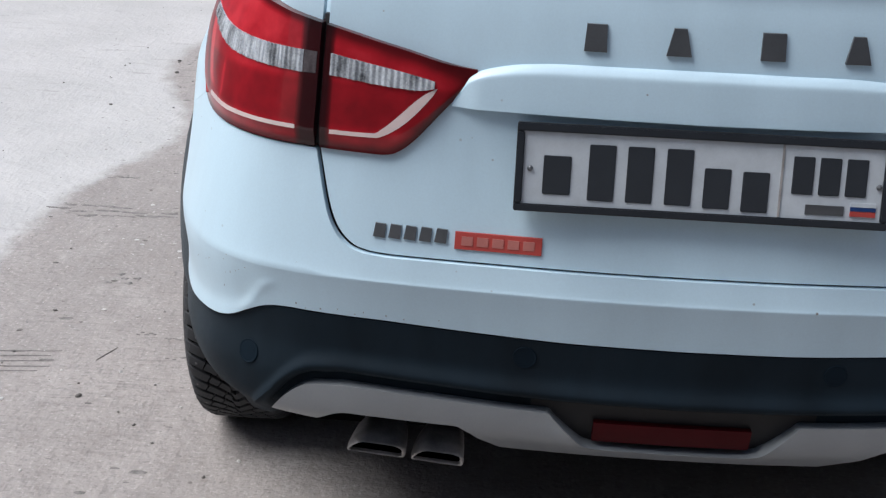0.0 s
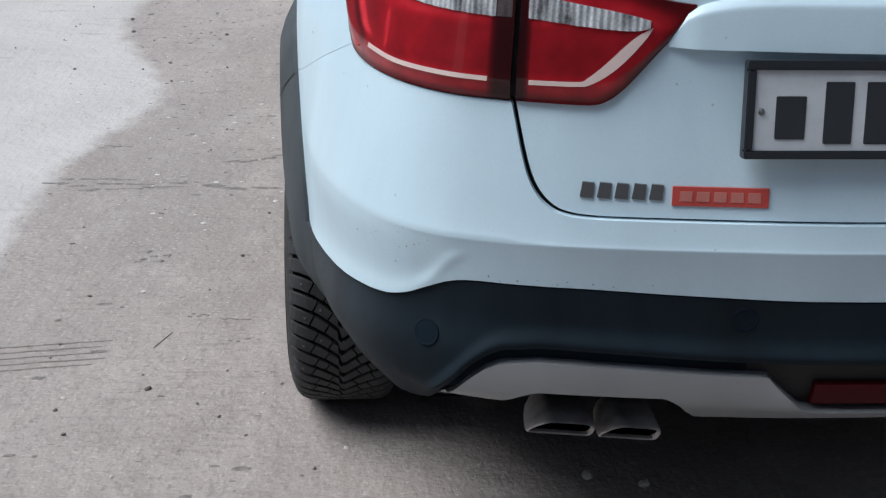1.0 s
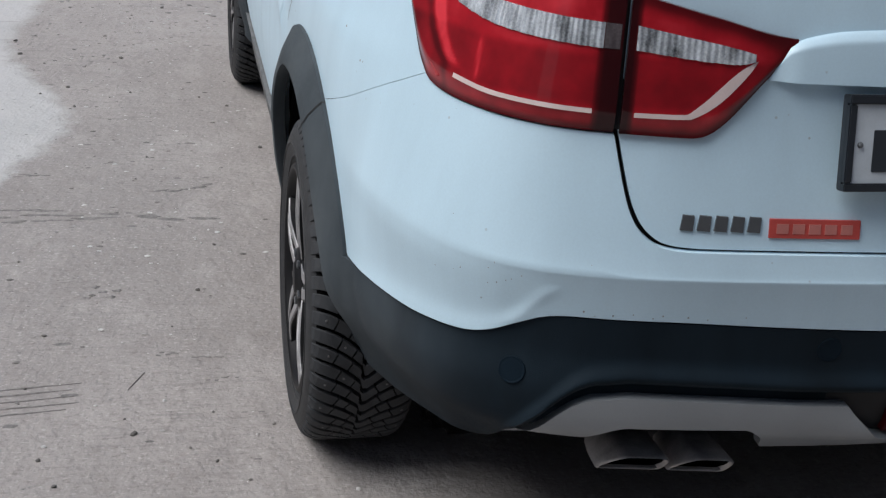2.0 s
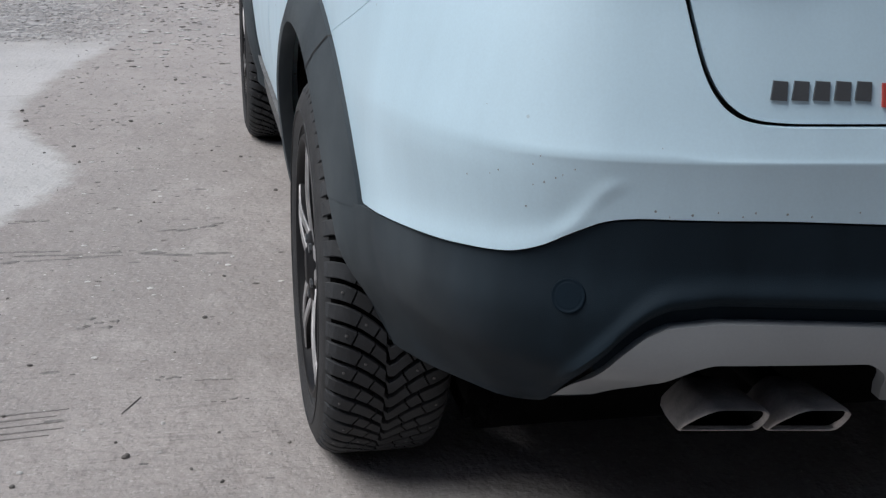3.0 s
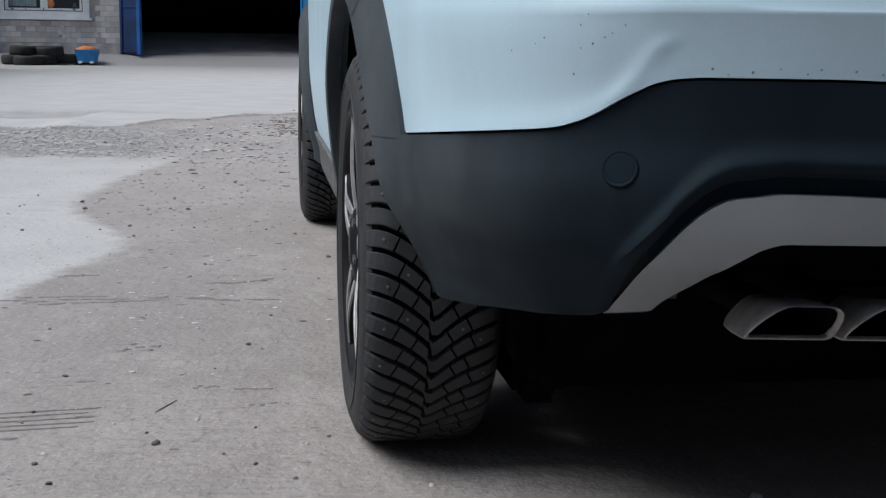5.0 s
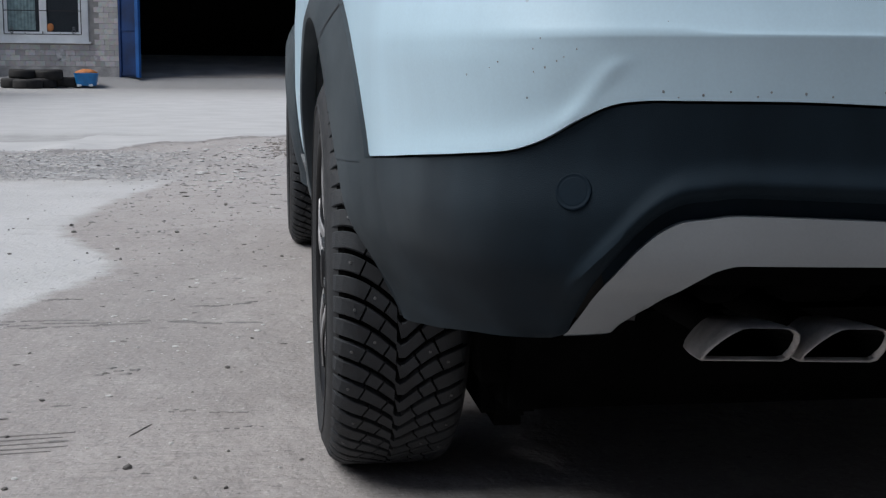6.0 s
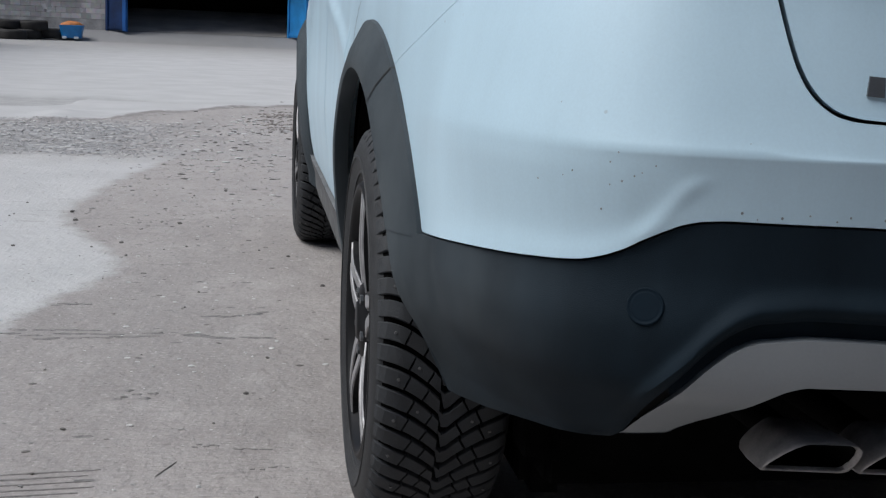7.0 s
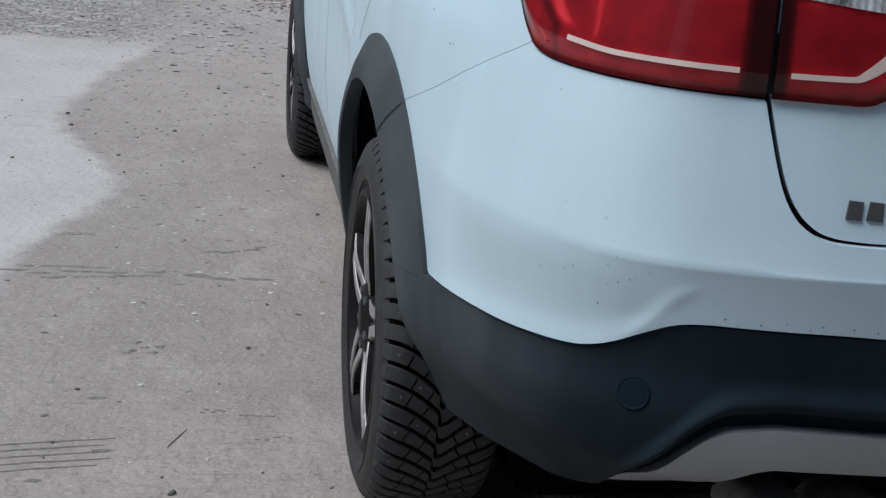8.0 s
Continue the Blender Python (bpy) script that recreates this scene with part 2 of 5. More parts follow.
def ground_material():
    """Trodden dirt: pale dusty areas with an uneven border, a gravel strip, a pale road further off, streaks and speckles."""
    m = bpy.data.materials.new("yard_dirt")
    m.use_nodes = True
    nt = m.node_tree
    n, l = nt.nodes, nt.links
    b = n["Principled BSDF"]
    b.inputs["Roughness"].default_value = 0.85
    b.inputs["Specular IOR Level"].default_value = 0.25
    geo, sep = n.new("ShaderNodeNewGeometry"), n.new("ShaderNodeSeparateXYZ")
    l.new(geo.outputs["Position"], sep.inputs[0])

    def calc(op, a, c=None, d=None, clamp=False):
        k = n.new("ShaderNodeMath")
        k.operation, k.use_clamp = op, clamp
        for i, v in enumerate((a, c, d)):
            if v is None:
                continue
            if isinstance(v, (int, float)):
                k.inputs[i].default_value = v
            else:
                l.new(v, k.inputs[i])
        return k.outputs[0]

    def noise_at(scale, detail=4.0, stretch=None, rough=0.55):
        t = n.new("ShaderNodeTexNoise")
        t.inputs["Scale"].default_value, t.inputs["Detail"].default_value, t.inputs["Roughness"].default_value = scale, detail, rough
        if stretch:
            mp = n.new("ShaderNodeMapping")
            mp.inputs["Scale"].default_value = stretch
            l.new(geo.outputs["Position"], mp.inputs[0])
            l.new(mp.outputs[0], t.inputs["Vector"])
        else:
            l.new(geo.outputs["Position"], t.inputs["Vector"])
        return t.outputs["Fac"]

    def mixed(fac, a, c):
        k = n.new("ShaderNodeMix")
        k.data_type = "RGBA"
        l.new(fac, k.inputs["Factor"])
        for key, v in (("A", a), ("B", c)):
            if isinstance(v, tuple):
                k.inputs[key].default_value = (*v, 1)
            else:
                l.new(v, k.inputs[key])
        return k.outputs["Result"]

    def step(v, lo, hi):
        k = n.new("ShaderNodeMapRange")
        k.interpolation_type = "SMOOTHSTEP"
        l.new(v, k.inputs["Value"])
        k.inputs["From Min"].default_value, k.inputs["From Max"].default_value = lo, hi
        return k.outputs["Result"]

    x, y = sep.outputs[0], sep.outputs[1]
    # border of the pale area: x as a function of y
    ramp = n.new("ShaderNodeValToRGB")
    ramp.color_ramp.interpolation = "CARDINAL"
    edge = ((1.0, -1.85), (3.0, -1.75), (3.8, -1.70), (4.15, -1.66), (4.35, -1.60), (4.67, -1.49), (5.0, -1.53), (5.3, -1.62), (5.75, -1.78), (6.6, -1.74), (7.3, -1.63), (8.0, -1.48), (9.0, -1.40))
    els = ramp.color_ramp.elements
    while len(els) < len(edge):
        els.new(0.5)
    for e, (yy, xx) in zip(els, edge):
        e.position, v = yy / 10.0, (xx + 2.0)
        e.color = (v, v, v, 1)
    l.new(calc("DIVIDE", y, 10.0), ramp.inputs[0])
    border = calc("SUBTRACT", ramp.outputs[0], 2.0)
    border = calc("ADD", border, calc("MULTIPLY", calc("MULTIPLY_ADD", noise_at(0.7, 3.0), 3.0, -1.5), step(y, 1.5, -0.5)))
    wobble = calc("ADD", calc("MULTIPLY_ADD", noise_at(6.0, 6.0), 0.16, -0.08), calc("MULTIPLY_ADD", noise_at(28.0, 4.0), 0.06, -0.03))
    d = calc("SUBTRACT", calc("ADD", border, wobble), x)
    near = calc("MULTIPLY", step(d, -0.04, 0.06), step(calc("ADD", y, calc("MULTIPLY", wobble, 5.0)), 8.5, 7.5))

    def line_of(points):
        """y of a line across the yard, as a function of x."""
        k = n.new("ShaderNodeValToRGB")
        e_ = k.color_ramp.elements
        while len(e_) < len(points):
            e_.new(0.5)
        for e, (xx, yy) in zip(e_, points):
            e.position, v = (xx + 6.0) / 8.0, (yy - 9.0) / 6.0
            e.color = (v, v, v, 1)
        l.new(calc("DIVIDE", calc("ADD", x, 6.0), 8.0), k.inputs[0])
        return calc("MULTIPLY_ADD", k.outputs[0], 6.0, 9.0)

    past = calc("SUBTRACT", calc("ADD", y, calc("MULTIPLY", wobble, 1.6)), line_of(FAR_EDGE))
    far = step(past, -0.06, 0.10)
    dirt = mixed(step(noise_at(1.3, 6.0), 0.35, 0.7), (0.271, 0.250, 0.240), (0.337, 0.312, 0.299))
    dirt = mixed(step(noise_at(9.0, 6.0, (1.0, 1.5, 1.0)), 0.55, 0.8), dirt, (0.244, 0.223, 0.213))
    dirt = mixed(calc("MULTIPLY", step(noise_at(38.0, 5.0, (1.0, 1.6, 1.0)), 0.5, 0.75), 0.5), dirt, (0.232, 0.210, 0.201))
    dirt = mixed(calc("MULTIPLY", step(noise_at(4.5, 6.0, (1.4, 0.7, 1.0)), 0.52, 0.66), 0.55), dirt, (0.362, 0.338, 0.326))
    dirt = mixed(calc("MULTIPLY", step(calc("ADD", y, calc("MULTIPLY", wobble, 8.0)), 3.6, 7.5), 0.55), dirt, (0.417, 0.391, 0.375))
    dirt = mixed(calc("MULTIPLY", step(noise_at(52.0, 4.0, (1.0, 1.8, 1.0)), 0.54, 0.66), 0.55), dirt, (0.206, 0.186, 0.176))
    dirt = mixed(calc("MULTIPLY", step(noise_at(66.0, 4.0, (1.3, 1.7, 1.0)), 0.56, 0.66), 0.5), dirt, (0.455, 0.430, 0.415))
    dirt = mixed(calc("MULTIPLY", step(noise_at(13.0, 6.0, (1.6, 0.7, 1.0)), 0.52, 0.66), 0.35), dirt, (0.238, 0.217, 0.207))
    pale = mixed(step(noise_at(2.0, 6.0), 0.3, 0.7), (0.438, 0.433, 0.430), (0.494, 0.488, 0.485))
    col = mixed(near, dirt, pale)
    col = mixed(far, col, pale)
    # a trodden edge between dirt and dust, and a soft grey rut behind it
    lip = calc("MULTIPLY", calc("MULTIPLY", step(past, -0.16, -0.02), step(past, 0.10, 0.0)), step(noise_at(2.6, 4.0), 0.34, 0.52))
    col = mixed(calc("MULTIPLY", lip, 0.75), col, (0.20, 0.185, 0.178))
    rut_in = calc("SUBTRACT", calc("ADD", y, calc("MULTIPLY", wobble, 1.4)), line_of(RUT_NEAR))
    rut_out = calc("SUBTRACT", calc("ADD", y, calc("MULTIPLY", wobble, 1.4)), line_of(RUT_FAR))
    rut = calc("MULTIPLY", step(rut_in, -0.05, 0.08), step(rut_out, 0.45, -0.05))
    col = mixed(calc("MULTIPLY", rut, 0.62), col, mixed(step(noise_at(5.0, 5.0), 0.4, 0.6), (0.27, 0.265, 0.262), (0.35, 0.345, 0.34)))
    # gravel strip
    strip = calc("MULTIPLY", step(calc("ADD", y, calc("MULTIPLY", wobble, 3.0)), 7.9, 8.2), step(calc("ADD", y, calc("MULTIPLY", wobble, 3.0)), 10.3, 9.8))
    strip = calc("MULTIPLY", strip, calc("MULTIPLY_ADD", step(calc("ADD", x, calc("MULTIPLY", wobble, 3.0)), -2.1, -1.35), -0.8, 1.0))
    grit = step(noise_at(22.0, 5.0), 0.45, 0.62)
    col = mixed(calc("MULTIPLY", strip, 0.75), col, mixed(step(noise_at(3.0, 6.0, (1.0, 2.2, 1.0)), 0.4, 0.62), (0.35, 0.345, 0.342), (0.46, 0.458, 0.458)))
    col = mixed(calc("MULTIPLY", strip, calc("MULTIPLY", grit, 0.40)), col, (0.22, 0.210, 0.205))
    chips = step(noise_at(34.0, 5.0, (1.0, 1.5, 1.0)), 0.60, 0.68)
    col = mixed(calc("MULTIPLY", strip, calc("MULTIPLY", chips, 0.9)), col, (0.55, 0.548, 0.55))
    # worn drag marks across the yard
    streak = calc("MULTIPLY", step(noise_at(4.0, 4.0, (1.0, 4.5, 1.0)), 0.58, 0.74), step(noise_at(1.1, 2.0), 0.45, 0.6))
    fine_streak = calc("MULTIPLY", step(noise_at(5.0, 5.0, (1.0, 9.0, 1.0)), 0.56, 0.66), step(noise_at(2.3, 3.0), 0.42, 0.6))
    col = mixed(calc("MULTIPLY", fine_streak, calc("SUBTRACT", 0.38, calc("MULTIPLY", calc("MAXIMUM", far, near), 0.36))), col, (0.185, 0.172, 0.167))
    col = mixed(calc("MULTIPLY", streak, calc("SUBTRACT", 0.40, calc("MULTIPLY", far, 0.36))), col, (0.18, 0.165, 0.16))
    # small dark and pale specks
    vor = n.new("ShaderNodeTexVoronoi")
    vor.inputs["Scale"].default_value = 16.0
    l.new(geo.outputs["Position"], vor.inputs["Vector"])
    speck = calc("MULTIPLY", step(vor.outputs["Distance"], 0.11, 0.05), step(noise_at(5.0, 2.0), 0.52, 0.6))
    col = mixed(calc("MULTIPLY", speck, 0.7), col, (0.12, 0.11, 0.105))
    vor2 = n.new("ShaderNodeTexVoronoi")
    vor2.inputs["Scale"].default_value = 60.0
    l.new(geo.outputs["Position"], vor2.inputs["Vector"])
    grain = calc("MULTIPLY", step(vor2.outputs["Distance"], 0.35, 0.1), step(noise_at(11.0, 3.0), 0.5, 0.7))
    col = mixed(calc("MULTIPLY", grain, 0.18), col, (0.15, 0.14, 0.135))
    apron = step(calc("ADD", y, calc("MULTIPLY", wobble, 14.0)), 22.0, 36.0)
    col = mixed(calc("MULTIPLY", apron, 0.7), col, (0.21, 0.20, 0.195))
    l.new(col, b.inputs["Base Color"])
    h = calc("ADD", calc("MULTIPLY", noise_at(14.0, 8.0), 0.6), calc("MULTIPLY", noise_at(90.0, 4.0), 0.16))
    h = calc("ADD", h, calc("MULTIPLY", noise_at(42.0, 4.0, (1.0, 0.6, 1.0)), 0.30))
    h = calc("MULTIPLY", h, calc("MULTIPLY_ADD", far, -0.85, 1.0))
    h = calc("ADD", h, calc("MULTIPLY", strip, calc("MULTIPLY", grit, 1.2)))
    bp = n.new("ShaderNodeBump")
    bp.inputs["Strength"].default_value, bp.inputs["Distance"].default_value = 0.75, 0.022
    l.new(h, bp.inputs["Height"])
    l.new(bp.outputs[0], b.inputs["Normal"])
    return m


DIRT = ground_material()


# ---- mesh helpers ----
def mesh_object(name, bm, mat, parent=None, label="", smooth=False):
    me = bpy.data.meshes.new(name)
    bm.to_mesh(me)
    bm.free()
    me.materials.append(mat)
    if smooth:
        me.shade_smooth()
    ob = new(name, me)
    if parent is not None:
        ob.parent = parent
    if label:
        tagged(ob, label)
    return ob


def part(name, bm, mat, parent, label="", smooth=False):
    return mesh_object(name, bm, mat, parent, label, smooth)


def box(bm, x0, x1, y0, y1, z0, z1, bevel=0.0, m=None):
    g = bmesh.ops.create_cube(bm, size=1.0)
    vs = g["verts"]
    for v in vs:
        v.co = Vector(((x0 + x1) / 2 + v.co.x * (x1 - x0), (y0 + y1) / 2 + v.co.y * (y1 - y0), (z0 + z1) / 2 + v.co.z * (z1 - z0)))
    if bevel:
        es = list({e for v in vs for e in v.link_edges})
        r = bmesh.ops.bevel(bm, geom=es, offset=bevel, segments=2, affect="EDGES", clamp_overlap=True)
        vs = list({v for f in r["faces"] for v in f.verts} | {v for v in vs if v.is_valid})
    if m is not None:
        bmesh.ops.transform(bm, matrix=m, verts=[v for v in vs if v.is_valid])
    return bm


def boxes(*specs, bevel=0.0):
    bm = bmesh.new()
    for s in specs:
        box(bm, *s, bevel=bevel)
    return bm


def grid_faces(bm, rows, flip=False, close_u=False, close_v=False):
    """Faces over a grid of points, rows of equal length. Returns the rows of vertices."""
    vs = [[bm.verts.new(p) for p in r] for r in rows]
    nu, nv = len(vs), len(vs[0])
    for i in range(nu if close_u else nu - 1):
        for j in range(nv if close_v else nv - 1):
            q = (vs[i][j], vs[(i + 1) % nu][j], vs[(i + 1) % nu][(j + 1) % nv], vs[i][(j + 1) % nv])
            bm.faces.new(q[::-1] if flip else q)
    return vs


def lathe(bm, profile, n, a0=0.0, a1=2 * math.pi):
    """Turn a profile of (along the axis, radius) round the x axis."""
    full = abs(a1 - a0 - 2 * math.pi) < 1e-6
    rows = []
    for i in range(n if full else n + 1):
        a = a0 + (a1 - a0) * i / n
        rows.append([(u, r * math.cos(a), r * math.sin(a)) for u, r in profile])
    return grid_faces(bm, rows, close_u=full)


def smoothstep(a, b, v):
    t = np.clip((np.asarray(v, float) - a) / (b - a), 0, 1)
    return t * t * (3 - 2 * t)


def curve_of(*pts):
    """A smooth function through (argument, value) points, without overshoot."""
    p = np.array(pts, float)
    h = np.diff(p[:, 0])
    dl = np.diff(p[:, 1]) / h
    mm = np.zeros(len(p))
    mm[0], mm[-1] = dl[0], dl[-1]
    for i in range(1, len(p) - 1):
        if dl[i - 1] * dl[i] > 0:
            w1, w2 = 2 * h[i] + h[i - 1], h[i] + 2 * h[i - 1]
            mm[i] = (w1 + w2) / (w1 / dl[i - 1] + w2 / dl[i])

    def f(v):
        v = np.clip(np.asarray(v, float), p[0, 0], p[-1, 0])
        i = np.clip(np.searchsorted(p[:, 0], v) - 1, 0, len(p) - 2)
        t = (v - p[i, 0]) / h[i]
        return ((2 * t**3 - 3 * t**2 + 1) * p[i, 1] + (t**3 - 2 * t**2 + t) * h[i] * mm[i]
                + (3 * t**2 - 2 * t**3) * p[i + 1, 1] + (t**3 - t**2) * h[i] * mm[i + 1])
    return f


# ---- ground ----
def ground_height(x, y):
    """Height of the yard: a gentle rise to the garage, small humps and a rough gravel strip."""
    rise = 0.30 * smoothstep(34.9, 36.0, y) + 0.05 * smoothstep(20.0, 34.0, y)
    humps = noise.noise((x * 2.1, y * 1.3, 3.0)) * 0.006 + noise.noise((x * 7.0, y * 5.0, 9.0)) * 0.0025
    edge = y + .15 * noise.noise((x * 4.0, y * 2.0, 5.0)) - float(np.interp(x, *zip(*FAR_EDGE)))
    humps += .022 * float(smoothstep(-.08, .03, edge) * smoothstep(1.3, .1, edge)) * (.6 + noise.noise((x * 2.0, 0.0, 7.0)))
    inner, outer = (y - float(np.interp(x, *zip(*q))) for q in (RUT_NEAR, RUT_FAR))
    humps -= .03 * float(smoothstep(-.10, .10, inner) * smoothstep(.5, -.1, outer))
    humps += float(smoothstep(8.0, 8.6, y) * smoothstep(11.8, 10.8, y)) * (0.02 + 0.03 * noise.noise((x * 3.0, y * 3.0, 1.0)))
    flat = float(smoothstep(0.0, 0.3, -0.9 - x)) if 2.0 < y < 6.4 else 1.0
    return float(rise + humps * flat * smoothstep(60.0, 20.0, abs(y)))


def build_ground():
    def lines(near, far, fine, c):
        out = [c - near + i * fine for i in range(int(2 * near / fine) + 1)]
        k, stepw = 0, fine
        lo, hi = out[0], out[-1]
        while hi < c + far:
            stepw *= 1.35
            lo, hi = lo - stepw, hi + stepw
            out = [lo] + out + [hi]
        return out
    xs = sorted(set([round(v, 4) for v in lines(2.2, 400.0, 0.06, -1.2)] + [-6.0 + 0.1 * i for i in range(26)]))
    ys = sorted(set([round(v, 4) for v in lines(3.6, 400.0, 0.06, 4.4)] + [8.06 + 0.08 * i for i in range(76)] + [34.0 + 0.2 * i for i in range(14)]))
    bm = bmesh.new()
    rows = []
    for xx in xs:
        r = []
        for yy in ys:
            r.append((xx, yy, ground_height(xx, yy)))
        rows.append(r)
    grid_faces(bm, rows)
    return tagged(mesh_object("ground", bm, DIRT, smooth=True), "grey trodden dirt yard with pale dusty patches and gravel", "ground", kind="structure")


build_ground()

# ---- the car's outer surface: a plan line round the body and an inset by height ----
PLAN_POINTS = [(0, 1.925), (-.15, 1.928), (-.30, 1.938), (-.44, 1.951), (-.52, 1.962), (-.60, 1.980), (-.66, 2.002), (-.71, 2.034), (-.755, 2.078),
               (-.795, 2.140), (-.828, 2.225), (-.850, 2.32), (-.862, 2.42), (-.876, 2.55), (-.891, 2.8), (-.892, 3.4), (-.892, 4.4), (-.890, 5.0),
               (-.868, 5.55), (-.80, 5.95), (-.65, 6.18), (-.40, 6.30), (0, 6.34)]


def spline(points, n=40):
    p = np.array(points, float)
    p = np.vstack([2 * p[0] - p[1], p, 2 * p[-1] - p[-2]])
    out = []
    for i in range(1, len(p) - 2):
        a, b, c, d = p[i - 1:i + 3]
        la, lb, lc = np.linalg.norm(b - a), np.linalg.norm(c - b), np.linalg.norm(d - c)
        m1 = ((b - a) / la * lb + (c - b) / lb * la) / (la + lb) * lb
        m2 = ((c - b) / lb * lc + (d - c) / lc * lb) / (lb + lc) * lb
        t = np.linspace(0, 1, n, endpoint=False)[:, None]
        out.append((2 * t**3 - 3 * t**2 + 1) * b + (t**3 - 2 * t**2 + t) * m1 + (3 * t**2 - 2 * t**3) * c + (t**3 - t**2) * m2)
    return np.vstack(out + [p[-2][None]])


PLAN = spline(PLAN_POINTS)
ARC = np.r_[0, np.cumsum(np.hypot(*np.diff(PLAN, axis=0).T))]
WAY = np.gradient(PLAN, axis=0)
WAY /= np.linalg.norm(WAY, axis=1)[:, None]
S_END = float(ARC[-1])
REAR_INSET = curve_of((.20, .34), (.28, .25), (.33, .16), (.36, .105), (.385, .073), (.407, .044), (.424, .024), (.44, .013), (.47, .006), (.50, .004),
                      (.56, .012), (.60, .0105), (.63, .008), (.678, .001), (.682, 0), (.6855, .0016), (.70, .0065), (.725, .0138), (.76, .023), (.80, .034), (.87, .053), (.95, .070), (1.0, .080), (1.08, .098), (1.12, .110))
CORNER_INSET = curve_of((.20, .24), (.26, .155), (.285, .125), (.305, .108), (.32, .100), (.332, .096), (.36, .077), (.385, .058), (.407, .040), (.424, .027), (.44, .018), (.47, .008), (.50, .004),
                        (.56, .010), (.60, .009), (.64, .0075), (.665, .0055), (.682, .0052), (.70, .0085), (.74, .0185), (.80, .034), (.87, .053), (.95, .072), (1.0, .085), (1.08, .12), (1.12, .14))
SIDE_INSET = curve_of((.18, .085), (.25, .05), (.30, .045), (.33, .035), (.45, .012), (.6, 0), (.70, .001), (.80, .002), (.87, .008), (.93, .03), (1.0, .055), (1.08, .09), (1.12, .11))


def skin(s, z, out=0.0):
    """Points on the car's outside: s metres round from the middle of the rear (plus: its left), at the height z, lifted by out."""
    s, z = np.broadcast_arrays(np.asarray(s, float), np.asarray(z, float))
    a = np.abs(s)
    x, y = np.interp(a, ARC, PLAN[:, 0]), np.interp(a, ARC, PLAN[:, 1])
    tx, ty = np.interp(a, ARC, WAY[:, 0]), np.interp(a, ARC, WAY[:, 1])
    n = np.hypot(tx, ty)
    nx, ny = -ty / n, tx / n
    w = smoothstep(2.15, 2.6, y)
    c = smoothstep(.64, .88, a)
    d = (1 - w) * ((1 - c) * REAR_INSET(z) + c * CORNER_INSET(z)) + w * SIDE_INSET(z)
    d = d + 0.005 * smoothstep(.48, .54, z) * smoothstep(.66, .58, z) * smoothstep(.60, .70, a) * smoothstep(1.12, .95, a)
    d = d - np.asarray(out)
    x = (x - nx * d) * np.where(s < 0, -1, 1)
    return np.stack([x, y - ny * d, z], -1)


def s_at(y):
    """The way round the left side at which the plan reaches y."""
    k = ARC > 0.8
    return np.interp(y, PLAN[k, 1], ARC[k])


def plan_y(s):
    return np.interp(np.abs(s), ARC, PLAN[:, 1])


ARCH_Y, ARCH_Z, ARCH_IN, ARCH_OUT = (2.83, 5.44), 0.35, 0.375, 0.452
AXLES, WHEEL_R, WHEEL_X = (2.79, 5.40), 0.322, 0.803


def arch_z(s, r):
    """Height of the wheel arch's circle over the plan at s, or 0 away from it."""
    y = plan_y(s)
    z = np.zeros_like(y)
    for c in ARCH_Y:
        q = r * r - (y - c)**2
        z = np.where(q > 0, ARCH_Z + np.sqrt(np.maximum(q, 0)), z)
    return z


def patch(name, ss, lo, hi, nz, mat, parent, out=0.0, thick=0.012, label="", smooth=True, rise=None, level=None):
    """A panel of the skin between two heights, functions of s, with a rim turned inward."""
    ss = np.sort(np.asarray(ss, float))
    lo_v = lo(ss) if callable(lo) else np.full(len(ss), lo)
    hi_v = hi(ss) if callable(hi) else np.full(len(ss), hi)
    hi_v = np.maximum(hi_v, lo_v + 1e-4)
    t = np.linspace(0, 1, nz + 1)
    z = lo_v[:, None] + (hi_v - lo_v)[:, None] * t[None]
    if level:  # one row of the panel follows a crease at this height
        mid = np.clip(level, lo_v + .2 * (hi_v - lo_v), hi_v - .2 * (hi_v - lo_v))[:, None]
        z = np.where(t[None] < .5, lo_v[:, None] + (mid - lo_v[:, None]) * 2 * t[None], mid + (hi_v[:, None] - mid) * (2 * t[None] - 1))
    s2 = np.repeat(ss[:, None], nz + 1, 1)
    lift = out + (rise(s2, z, t[None] + 0 * z) if rise else 0.0)
    pts, back = skin(s2, z, lift), skin(s2, z, out - thick)
    bm = bmesh.new()
    vs = grid_faces(bm, pts.tolist(), flip=True)
    if thick:
        n, m = len(ss), nz + 1
        ring = [(i, 0) for i in range(n)] + [(n - 1, j) for j in range(1, m)] + [(i, m - 1) for i in range(n - 2, -1, -1)] + [(0, j) for j in range(m - 2, 0, -1)]
        inner = [bm.verts.new(back[i, j].tolist()) for i, j in ring]
        outer = [vs[i][j] for i, j in ring]
        k = len(ring)
        for i in range(k):
            bm.faces.new((outer[i], outer[(i + 1) % k], inner[(i + 1) % k], inner[i]))
    ob = part(name, bm, mat, parent, label, False)
    if smooth:
        ob.data.shade_smooth()
        ob.data.set_sharp_from_angle(angle=radians(50))
    return ob


def both(name, ss, *rest, **kw):
    """The same panel on the car's left and right."""
    ss = np.asarray(ss, float)
    return [patch(name, sg * ss, *rest, **kw) for sg in (1, -1)]


def even(f):
    return lambda s: f(np.abs(s))


car = tagged(new("car"), "white compact estate car with dark plastic cladding, parked on dirt", "car")

